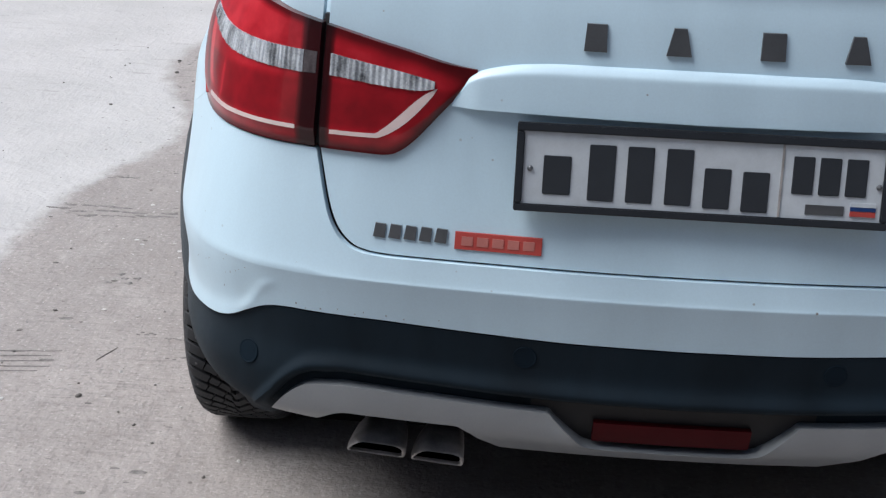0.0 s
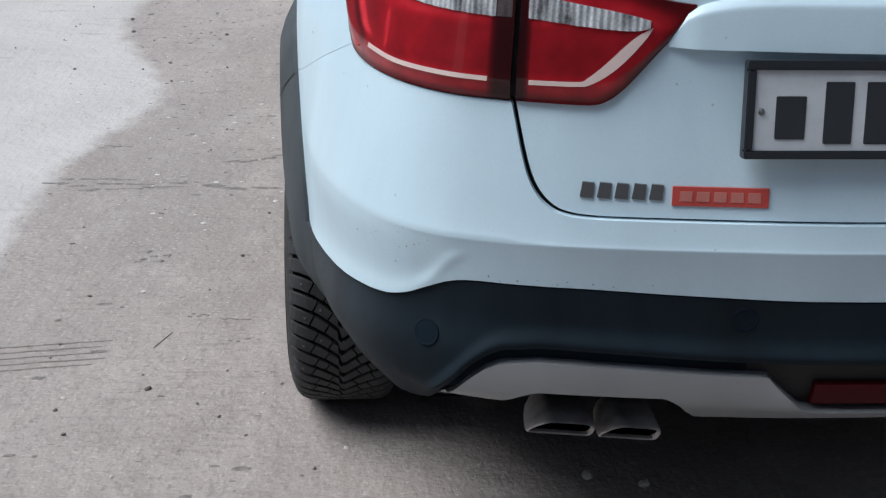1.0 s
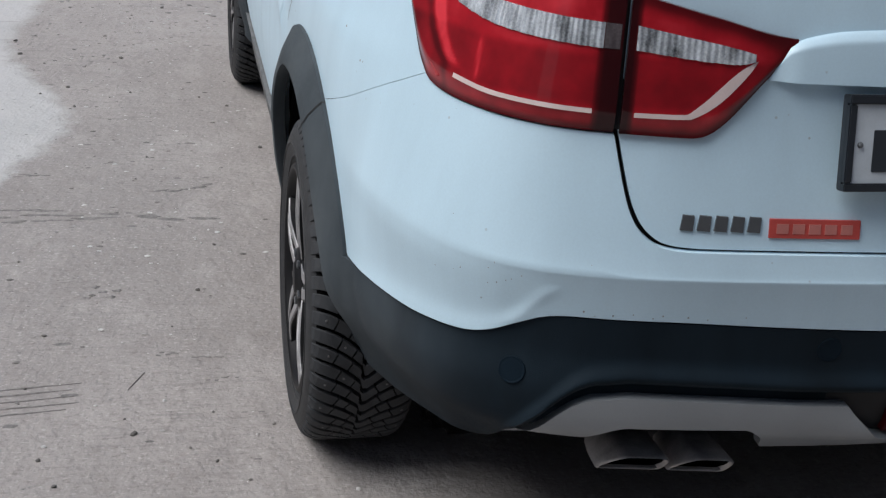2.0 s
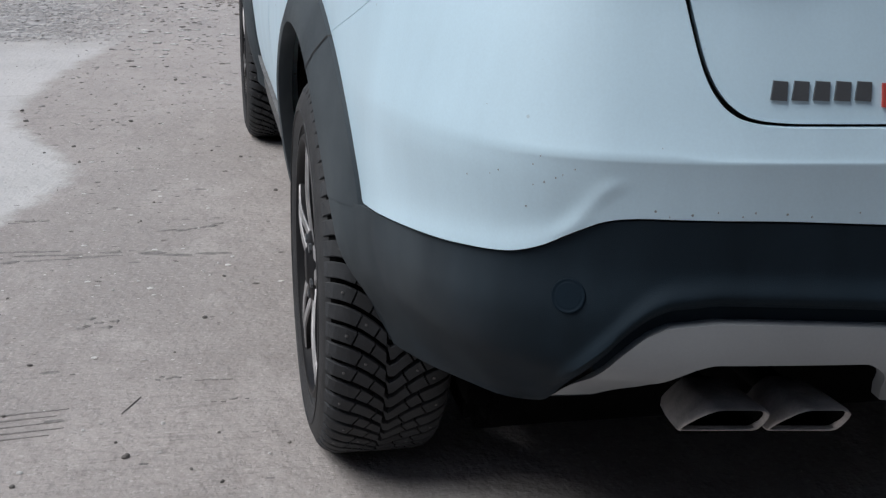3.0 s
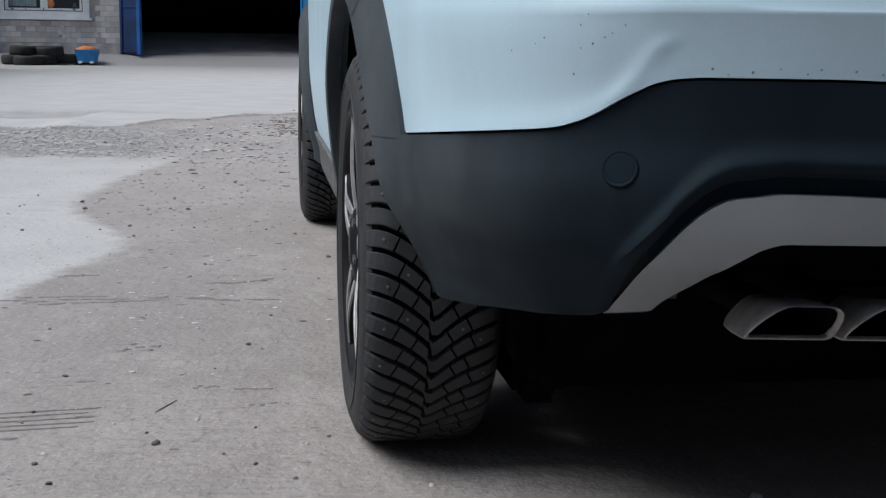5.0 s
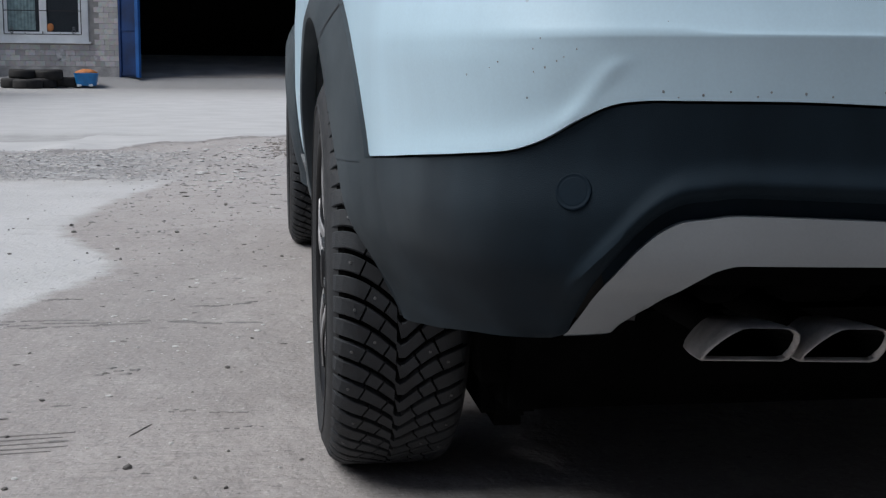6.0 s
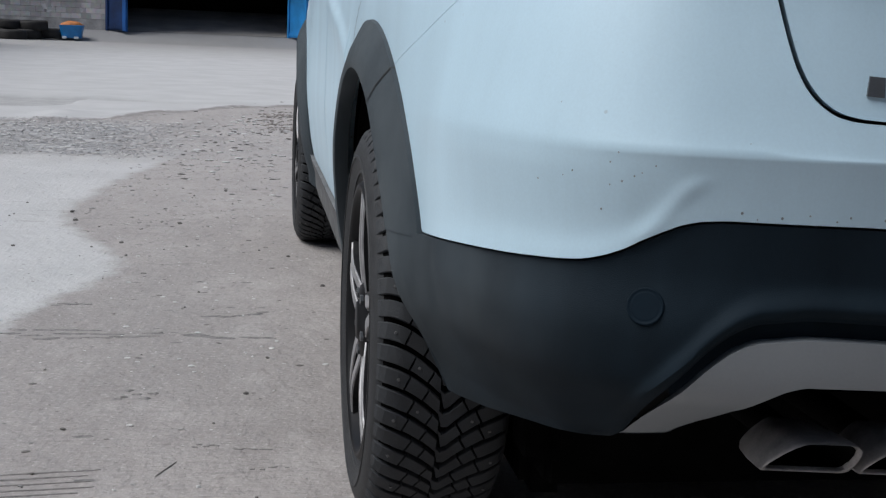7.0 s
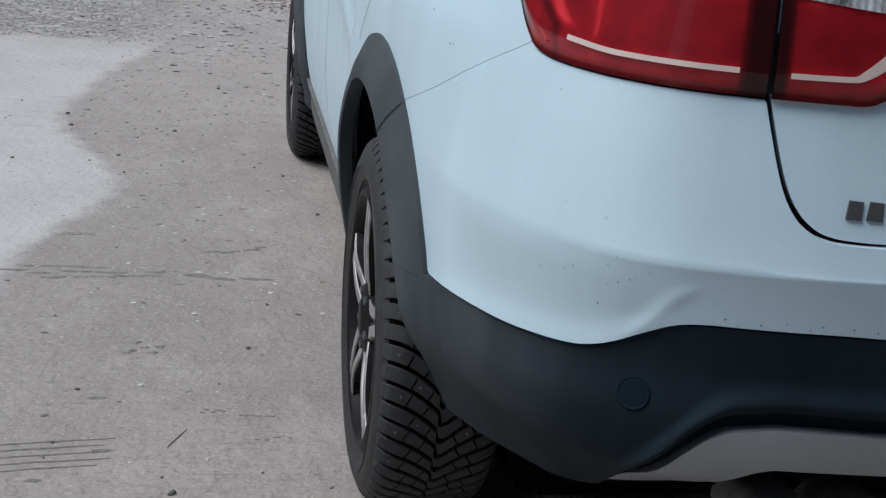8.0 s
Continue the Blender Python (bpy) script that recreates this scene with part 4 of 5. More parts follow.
# wheel arch cladding: a band round each opening with a turned-in lip
def arch_cladding(c, sg, a0, a1):
    bm = bmesh.new()
    prof = [(ARCH_OUT + .004, -.004), (ARCH_OUT + .002, .006), (ARCH_OUT - .012, .013), (ARCH_OUT - .035, .024), (ARCH_IN + .012, .033), (ARCH_IN + .002, .030), (ARCH_IN, .020), (ARCH_IN + .003, .004)]
    n = 72
    rows = []
    for i in range(n + 1):
        row = []
        for r, lift in prof:
            first = math.degrees(math.asin((.5215 - ARCH_Z) / r)) if c < 4 else a0
            a = radians(first + (a1 - first) * i / n)
            y, z = c - r * math.cos(a), ARCH_Z + r * math.sin(a)
            p = skin(sg * s_at(y), max(z, .25), lift)
            row.append((float(p[0]), float(p[1]), z))
        rows.append(row)
    grid_faces(bm, rows, flip=(sg < 0))
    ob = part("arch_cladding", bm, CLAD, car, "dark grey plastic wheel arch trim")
    ob.data.shade_smooth()
    ob.data.set_sharp_from_angle(angle=radians(45))
    if c < 4:  # joint between two pieces of the trim
        bm = bmesh.new()
        rows = []
        for da in (-.22, .22):
            row = []
            for j, (r, lift) in enumerate(prof[:6]):
                a = radians(58.2 + 1.6 * j / 5 + da)
                y, z = c - r * math.cos(a), ARCH_Z + r * math.sin(a)
                p = skin(sg * s_at(y), z, lift + .0012)
                row.append((float(p[0]), float(p[1]), z))
            rows.append(row)
        grid_faces(bm, rows, flip=(sg < 0))
        part("trim_joint", bm, GROOVE, ob, "thin dark joint in the trim")
    # liner of the wheel well
    bm = bmesh.new()
    x1 = -.50 * sg
    rows = []
    for i in range(37):
        a = radians(2 + 176 * i / 36)
        r = ARCH_IN + .006
        x0 = -(.80 + .084 * float(smoothstep(48, 62, math.degrees(a)) * smoothstep(176, 165, math.degrees(a)))) * sg
        rows.append([(x0, c - r * math.cos(a), ARCH_Z + r * math.sin(a)), (x1, c - r * math.cos(a), ARCH_Z + r * math.sin(a))])
    vs = grid_faces(bm, rows)
    bm.faces.new([v[1] for v in vs])
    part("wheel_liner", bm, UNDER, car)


for c in ARCH_Y:
    for sg in (1, -1):
        arch_cladding(c, sg, -8.0 if c < 4 else -14.0, 194.0)

# ---- cabin, bonnet, roof (mostly above the view) ----
CAB = ((1.00, 2.06, 5.25, .815), (1.09, 2.09, 5.08, .795), (1.20, 2.14, 4.86, .755), (1.32, 2.20, 4.62, .70), (1.42, 2.26, 4.40, .65), (1.48, 2.36, 4.22, .61), (1.515, 2.52, 4.0, .54))


def cab_ring(z, y0, y1, hw, n=96, lift=0.0, a0=0.0, a1=360.0):
    out = []
    for i in range(n + 1):
        a = radians(a0 + (a1 - a0) * i / n)
        c, s_ = math.cos(a), math.sin(a)
        e = 0.42
        x = (hw + lift) * math.copysign(abs(c)**e, c)
        y = (y0 + y1) / 2 + ((y1 - y0) / 2 + lift) * math.copysign(abs(s_)**0.30, s_)
        out.append((x, y, z))
    return out


def cab_shell(name, mat, rings, parent, label="", lift=0.0, a0=0.0, a1=360.0, cap=False, n=96):
    bm = bmesh.new()
    rows = [cab_ring(*r, n=n, lift=lift, a0=a0, a1=a1) for r in rings]
    vs = grid_faces(bm, rows)
    if cap:
        bm.faces.new(vs[-1][:-1])
    bmesh.ops.remove_doubles(bm, verts=bm.verts, dist=1e-4)
    bmesh.ops.recalc_face_normals(bm, faces=bm.faces)
    return part(name, bm, mat, parent, label, True)


def cab_between(z):
    t = np.array(CAB)
    return (z, *(float(np.interp(z, t[:, 0], t[:, k])) for k in (1, 2, 3)))


cabin = cab_shell("cabin", PAINT, CAB, car, "white roof and pillars", cap=True)
glass_rings = [cab_between(1.03 + .055 * i) for i in range(8)]
for nm, a0, a1, lab in (("windscreen", 52, 128, "tinted windscreen"), ("rear_window", 232, 308, "tinted rear window")):
    cab_shell(nm, GLASS_DARK, [cab_between(1.145 + .040 * i) for i in range(8)], cabin, lab, lift=.004, a0=a0, a1=a1, n=24)
for base in (180, 0):
    for lo, hi in ((-36, -9), (-7, 16), (18, 40)):
        cab_shell("side_window", GLASS_DARK, glass_rings, cabin, "tinted side window", lift=.004, a0=base + (lo if base == 0 else -lo), a1=base + (hi if base == 0 else -hi), n=14)
bm = bmesh.new()
rows = []
for i in range(25):
    y = 5.02 + (6.315 - 5.02) * i / 24
    s_here = float(s_at(y)) if y < 6.1 else float(np.interp(y, PLAN[ARC > 5, 1], ARC[ARC > 5]))
    zt = float(side_top(s_here))
    edge = float(skin(s_here, zt)[0])
    rows.append([(edge * (1 - 2 * j / 16), y, zt + .035 * (1 - (1 - 2 * j / 16)**2)) for j in range(17)])
grid_faces(bm, rows, flip=True)
part("bonnet", bm, PAINT, car, "white bonnet", True)
for sg in (1, -1):
    bm = bmesh.new()
    box(bm, -.98 * sg - .09, -.98 * sg + .09, 4.78, 4.88, .98, 1.12, bevel=.035)
    box(bm, min(-.89 * sg, -.80 * sg), max(-.89 * sg, -.80 * sg), 4.80, 4.85, .985, 1.02, bevel=.01)
    part("door_mirror", bm, PAINT, car, "white door mirror", True)

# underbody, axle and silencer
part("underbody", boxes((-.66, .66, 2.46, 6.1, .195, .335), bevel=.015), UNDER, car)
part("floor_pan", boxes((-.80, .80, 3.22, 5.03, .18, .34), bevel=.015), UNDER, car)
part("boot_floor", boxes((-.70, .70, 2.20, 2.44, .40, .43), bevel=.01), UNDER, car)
# added boxes, no real parts: they keep light off the ground under the car
part("shade_block_rear", boxes((-.70, .70, 2.37, 2.53, .175, .36), bevel=.04), UNDER, car)
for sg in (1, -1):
    part("shade_block_side", boxes((min(-.68 * sg, -.60 * sg), max(-.68 * sg, -.60 * sg), 2.50, 3.30, .12, .33), bevel=.02), UNDER, car)
# upright panels added inside the wheel wells to stop light from the side
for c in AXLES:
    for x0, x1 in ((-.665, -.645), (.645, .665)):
        part("shade_wall_wheel", boxes((x0, x1, c - .36, c + .36, .17, .74), bevel=.004), UNDER, car)
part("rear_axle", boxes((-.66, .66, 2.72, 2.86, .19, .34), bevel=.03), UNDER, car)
bm = bmesh.new()
lathe(bm, [(-.56, 0), (-.56, .085), (-.545, .10), (-.20, .10), (-.185, .085), (-.185, 0)], 28)
bmesh.ops.transform(bm, matrix=Matrix.Translation((.0, 2.38, .400)) @ Matrix.Diagonal((1, 1.1, .7, 1)), verts=bm.verts)
part("silencer", bm, UNDER, car, "dark exhaust silencer", True)


# exhaust: two flattened tips cut at a slant
def exhaust_tip(cx, half):
    shape = [(-1.0, -.86), (-.95, -1.0), (-.30, -1.0), (.40, -1.0), (.82, -1.0), (.95, -.88), (1.0, -.45), (.99, .20), (.92, .62), (.78, .88), (.58, 1.0), (.25, 1.0), (-.24, 1.0), (-.42, .93), (-.60, .64), (-.79, .12), (-.94, -.48)]
    hz = .0238

    def ring(y, k, back, dx=0.0, dz=0.0):
        return [(cx + dx + half * a * k, y - back * (.0205 * b) - .15 * (cx + dx + half * a * k + .42), .3492 + dz + hz * b * k + .006 * (1 - k) / .4) for a, b in shape]
    bm = bmesh.new()
    grid_faces(bm, [ring(2.140, .50, .3, .005, -.009), ring(2.130, .76, .4, .004, -.009), ring(2.108, .90, .6, .003, -.007), ring(2.070, .97, .9, .001, -.003), ring(2.045, .99, 1, 0, -.001), ring(2.025, 1.0, 1), ring(2.0195, .980, 1), ring(2.0175, .940, 1), ring(2.0185, .900, 1), ring(2.025, .865, 1)], close_v=True)
    bmesh.ops.recalc_face_normals(bm, faces=bm.faces)
    ob = part("exhaust_tip", bm, STEEL, car, "dull steel exhaust tip", True)
    ob.data.set_sharp_from_angle(angle=radians(50))
    bm = bmesh.new()
    vs = grid_faces(bm, [ring(2.0245, .866, 1, 0, -.001), ring(2.050, .84, 1, .001, -.005), ring(2.10, .60, .8, .006, -.012)], close_v=True)
    bm.faces.new(vs[-1])
    bmesh.ops.recalc_face_normals(bm, faces=bm.faces)
    part("bore", bm, SOOT_AND_SHADE, ob, "sooty bore")
    pipe = bmesh.new()
    lathe(pipe, [(2.13, 0), (2.13, .018), (2.36, .022), (2.36, 0)], 16)
    bmesh.ops.transform(pipe, matrix=Matrix.Translation((cx + .006, 0, .343)) @ Euler((0, 0, radians(90))).to_matrix().to_4x4(), verts=pipe.verts)
    part("exhaust_pipe", pipe, SOOT_AND_SHADE, car, smooth=True)


exhaust_tip(-.4665, .0505)
exhaust_tip(-.3635, .0445)


# ---- wheels ----
def tyre_mesh(r, half):
    """The casing: bulged sidewalls and a crown narrower than them, which carries the tread."""
    bm = bmesh.new()
    rin = r * .695
    side = [(half * .88, rin), (half * 1.02, rin + .012), (half * 1.055, rin + .017), (half * 1.085, rin + .0175), (half * 1.09, rin + .0215), (half * 1.083, rin + .0225), (half * 1.13, rin + .032), (half * 1.158, rin + .0415), (half * 1.178, rin + .042), (half * 1.178, rin + .0455), (half * 1.16, rin + .046), (half * 1.14, r - .039), (half * 1.08, r - .026), (half * .99, r - .0185), (half * .90, r - .0115), (half * .45, r - .0095)]
    prof = [(-u, q) for u, q in side] + [(0, r - .009)] + side[::-1]
    lathe(bm, prof, 96)
    bmesh.ops.recalc_face_normals(bm, faces=bm.faces)
    # crown between the blocks turns black: groove shade put into the colour
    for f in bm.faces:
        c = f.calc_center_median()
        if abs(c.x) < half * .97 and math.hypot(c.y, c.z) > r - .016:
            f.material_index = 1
    return bm


PITCHES = 62


def tread_point(half, r, side, w, a, sink=0.0):
    """A point of the tread: w from the middle (0) to the shoulder (1) and on down the sidewall, at the angle a."""
    over = max(0.0, w - 1.0) / .12
    q = r - .010 * max(0.0, (min(abs(w), 1.0) - .70) / .30)**1.7 - .0015 * min(abs(w), 1.0) - .024 * over - sink * (1 - .7 * min(1, over))
    x = side * (half * min(w, 1.0) + .011 * over**.8 - sink * .9 * min(1, over))
    return x, q * math.cos(a), q * math.sin(a)


def tread_lag(w):
    """The arms sweep back towards the middle, in radians."""
    return -1.75 * 2 * math.pi / PITCHES * (1 - min(1.0, abs(w)))**1.75


def tread_mesh(r, half):
    """Directional winter tread: curved arms cut into blocks by slanted slits, meeting in a chevron."""
    bm = bmesh.new()
    dp = 2 * math.pi / PITCHES

    def block(k, side, w0, w1, f0, f1, n, shift, s0, s1):
        ring = []
        for e in (f0, f1):
            tilt = e - .39
            lo, hi = w0 + s0 * tilt, w1 + s1 * tilt
            line = []
            for i in range(n + 1):
                w = lo + (hi - lo) * i / n
                line.append((w, k * dp + shift + tread_lag(w) + e * dp))
            ring.append(line)
        ch = .035 * dp

        def row(j, da, sink):
            return [bm.verts.new(tread_point(half, r, side, w, a + (da if j == 0 else -da), sink)) for w, a in ring[j]]
        tv, mv, bv = ([row(j, da, sink) for j in (0, 1)] for da, sink in ((ch, 0.0), (0, .0013), (-.02 * dp, .0125)))
        for i in range(n):
            bm.faces.new((tv[0][i], tv[0][i + 1], tv[1][i + 1], tv[1][i]))
            for hi_, lo_ in ((tv, mv), (mv, bv)):
                bm.faces.new((hi_[0][i], lo_[0][i], lo_[0][i + 1], hi_[0][i + 1]))
                bm.faces.new((hi_[1][i + 1], lo_[1][i + 1], lo_[1][i], hi_[1][i]))
        for i in (0, n):
            for hi_, lo_ in ((tv, mv), (mv, bv)):
                q = (hi_[0][i], hi_[1][i], lo_[1][i], lo_[0][i])
                bm.faces.new(q if i == 0 else q[::-1])

    for k in range(PITCHES):
        for side in (-1, 1):
            sh = 0.0 if side < 0 else .5 * dp
            outer, inner = .575 + (.045 if k % 2 else -.03), .285 + (.04 if k % 3 else -.035)
            slant = -.13
            block(k, side, outer + .015, 1.12, .0, .76, 6, sh, slant, 0.0)
            block(k, side, inner + .014, outer - .015, .03, .76, 3, sh, slant, slant)
            start = (-.085 if k % 2 else -.055) if side < 0 else .097
            block(k, side, start, inner - .014, .06, .76, 4, sh, -.10 if side < 0 else .0, slant)
    bmesh.ops.recalc_face_normals(bm, faces=bm.faces)
    return bm


def stud_mesh(r, half):
    """Short steel pins set in the blocks."""
    bm = bmesh.new()
    dp = 2 * math.pi / PITCHES
    for k in range(PITCHES):
        for side in (-1, 1):
            if (k + side) % 2 == 0:
                w = .80 + .07 * math.sin(k * 1.9 + side)
            elif k % 3 == 0:
                w = .44
            else:
                continue
            a = k * dp + (0.0 if side < 0 else .5 * dp) + tread_lag(w) + .38 * dp
            lathe(bm, [(-.0035, .0), (-.0035, .0024), (.0009, .0024), (.0013, .0017), (.0013, 0)], 7)
            fresh = [v for v in bm.verts if not v.tag]
            bmesh.ops.transform(bm, matrix=Matrix.Translation(tread_point(half, r, side, w, a)) @ Matrix.Rotation(a, 4, "X") @ Matrix.Rotation(radians(90), 4, "Z"), verts=fresh)
            for v in fresh:
                v.tag = True
    bmesh.ops.recalc_face_normals(bm, faces=bm.faces)
    return bm


def rim_mesh(r, face):
    bm = bmesh.new()
    ro = r * .698
    lathe(bm, [(face - .19, ro - .006), (face - .19, ro - .02), (face - .06, ro - .035), (face - .02, ro - .022), (face - .004, ro - .012), (face + .001, ro - .008), (face + .001, ro - .002), (face - .006, ro + .004)], 72)
    bmesh.ops.recalc_face_normals(bm, faces=bm.faces)
    return bm


def spoke_mesh(r, face, a, sg, wide, x_lift, deep):
    """One arm of a spoke; pairs spread at the hub and close up towards the rim."""
    bm = bmesh.new()
    ro = r * .698 - .011
    rows = []
    for i in range(10):
        t = i / 9
        rr = .046 + (ro - .046) * t
        ang = a + sg * (.055 + .40 * (1 - t)**2.2 + .05 * t**6)
        half_w = wide * (1.25 - .35 * t + .5 * t**8)
        x = face - .011 + .007 * t + .006 * math.sin(math.pi * t) + x_lift
        c, s_ = math.cos(ang), math.sin(ang)
        p = [(x, -half_w), (x, half_w), (x - deep, half_w * 1.25), (x - deep, -half_w * 1.25)]
        rows.append([(q[0], rr * c - q[1] * s_, rr * s_ + q[1] * c) for q in p])
    vs = grid_faces(bm, rows, close_v=True)
    bm.faces.new(vs[0])
    bm.faces.new(vs[-1][::-1])
    bmesh.ops.recalc_face_normals(bm, faces=bm.faces)
    return bm


def build_wheel():
    half = .091
    face = half * 1.10
    w = part("wheel", rim_mesh(WHEEL_R, face), RIM_DARK, car, "two-tone alloy wheel with a studded winter tyre", True)
    t = part("tyre", tyre_mesh(WHEEL_R, half), RUBBER_WALL, w, "black tyre, dusty", True)
    t.data.set_sharp_from_angle(angle=radians(35))
    t.data.materials.append(SOOT_AND_SHADE)
    part("tread", tread_mesh(WHEEL_R, half), RUBBER, w, "directional winter tread blocks")
    tagged(part("studs", stud_mesh(WHEEL_R, half), STUD, w), "small dull steel studs", kind="stuff")
    for k in range(5):
        for b in (-1, 1):
            a = math.pi / 2 + 2 * math.pi * k / 5
            part("spoke", spoke_mesh(WHEEL_R, face, a, b, .0135, -.0025, .030), RIM_DARK, w, "black wheel spoke")
            part("spoke_face", spoke_mesh(WHEEL_R, face, a, b, .0080, 0.0, .004), RIM_BRIGHT, w, "machined bright face of the spoke")
    bm = bmesh.new()
    lathe(bm, [(face - .07, .075), (face - .02, .070), (face - .006, .058), (face - .002, .032), (face + .001, .03), (face + .001, 0)], 36)
    bmesh.ops.recalc_face_normals(bm, faces=bm.faces)
    part("hub", bm, RIM_DARK, w, smooth=True)
    for k in range(5):
        bm = bmesh.new()
        lathe(bm, [(-.02, 0), (-.02, .0085), (-.001, .0085), (.0, .007), (.0, 0)], 6)
        a = math.pi / 2 + 2 * math.pi * (k + .5) / 5
        bmesh.ops.transform(bm, matrix=Matrix.Translation((face - .001, .05 * math.cos(a), .05 * math.sin(a))), verts=bm.verts)
        part("wheel_bolt", bm, BADGE_GREY, w)
    bm = bmesh.new()
    lathe(bm, [(face - .13, .0), (face - .13, .145), (face - .11, .145), (face - .11, .0)], 40)
    bmesh.ops.recalc_face_normals(bm, faces=bm.faces)
    part("brake_disc", bm, DISC, w, smooth=False)
    return w


wheel = build_wheel()
WHEEL_Z = WHEEL_R - .004
wheel.matrix_basis = pose(-WHEEL_X, AXLES[0], WHEEL_Z, 0, 0, 180)
for c, sg, turn in ((AXLES[0], -1, 0), (AXLES[1], 1, 180), (AXLES[1], -1, 0)):
    copy_thing(wheel, pose(-WHEEL_X * sg, c, WHEEL_Z, 35 * c, 0, turn))


# ---- the garage building across the yard ----
WALL_Y, BASE = 36.0, 0.35
GATE_L, GATE_R, GATE_TOP = -4.50, 0.05, 3.10
WX0, WX1, WZ0, WZ1 = -8.09, -5.71, 1.27, 2.85


def ramp_floor():
    """Concrete floor that slopes up behind the gateway."""
    bm = bmesh.new()
    prof = ((WALL_Y + .02, BASE + .012), (WALL_Y + .5, BASE + .03), (41.0, BASE + .66), (52.0, BASE + .72))
    grid_faces(bm, [[(x, y, z) for y, z in prof] for x in (-25.6, 25.6)])
    return bm


def build_garage():
    bm = boxes((-26.0, WX0, WALL_Y, WALL_Y + .4, 0, 5.2), (WX0, WX1, WALL_Y, WALL_Y + .4, 0, WZ0), (WX0, WX1, WALL_Y, WALL_Y + .4, WZ1, 5.2), (WX1, GATE_L, WALL_Y, WALL_Y + .4, 0, 5.2),
               (GATE_L, GATE_R, WALL_Y, WALL_Y + .4, GATE_TOP, 5.2), (GATE_R, 26.0, WALL_Y, WALL_Y + .4, 0, 5.2))
    wall = tagged(mesh_object("wall_garage", bm, MORTAR), "grey brick garage wall with an open gateway", "wall", kind="structure")
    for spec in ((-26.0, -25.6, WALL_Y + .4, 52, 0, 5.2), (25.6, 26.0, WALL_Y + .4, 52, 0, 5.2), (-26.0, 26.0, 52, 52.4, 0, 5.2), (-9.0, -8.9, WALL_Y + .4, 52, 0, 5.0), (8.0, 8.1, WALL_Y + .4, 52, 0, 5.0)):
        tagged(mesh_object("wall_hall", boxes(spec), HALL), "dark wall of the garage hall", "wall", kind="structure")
    bm = boxes((-26.2, 26.2, WALL_Y - .2, 52.6, 5.2, 5.45))
    tagged(mesh_object("ceiling", bm, ROOFING), "flat dark garage roof", "roof", kind="structure")
    for x0, x1 in ((-8.46, GATE_L - .02), (GATE_R + .02, 8.0)):
        part("plinth", boxes((x0, x1, WALL_Y - .035, WALL_Y + .02, .10, .62), bevel=.01), PLASTER_GREY, wall, "grey plastered plinth under the bricks")
    lintel = part("lintel", boxes((GATE_L - .30, GATE_R + .55, WALL_Y - .07, WALL_Y + .10, GATE_TOP - .06, GATE_TOP + .26), bevel=.012), TEAL_STEEL, wall, "dark teal-blue steel lintel over the gateway")
    for x, z in ((-4.20, GATE_TOP + .03), (-3.98, GATE_TOP + .03), (-.17, GATE_TOP - .09)):
        part("bolt_bracket", boxes((x - .06, x + .06, WALL_Y - .12, WALL_Y - .06, z - .035, z + .035), bevel=.012), BADGE_GREY, lintel, "grey steel bracket")
    bm = ramp_floor()
    tagged(mesh_object("floor", bm, CONCRETE), "dusty concrete floor inside the garage", "floor", kind="structure")
    return wall


garage = build_garage()


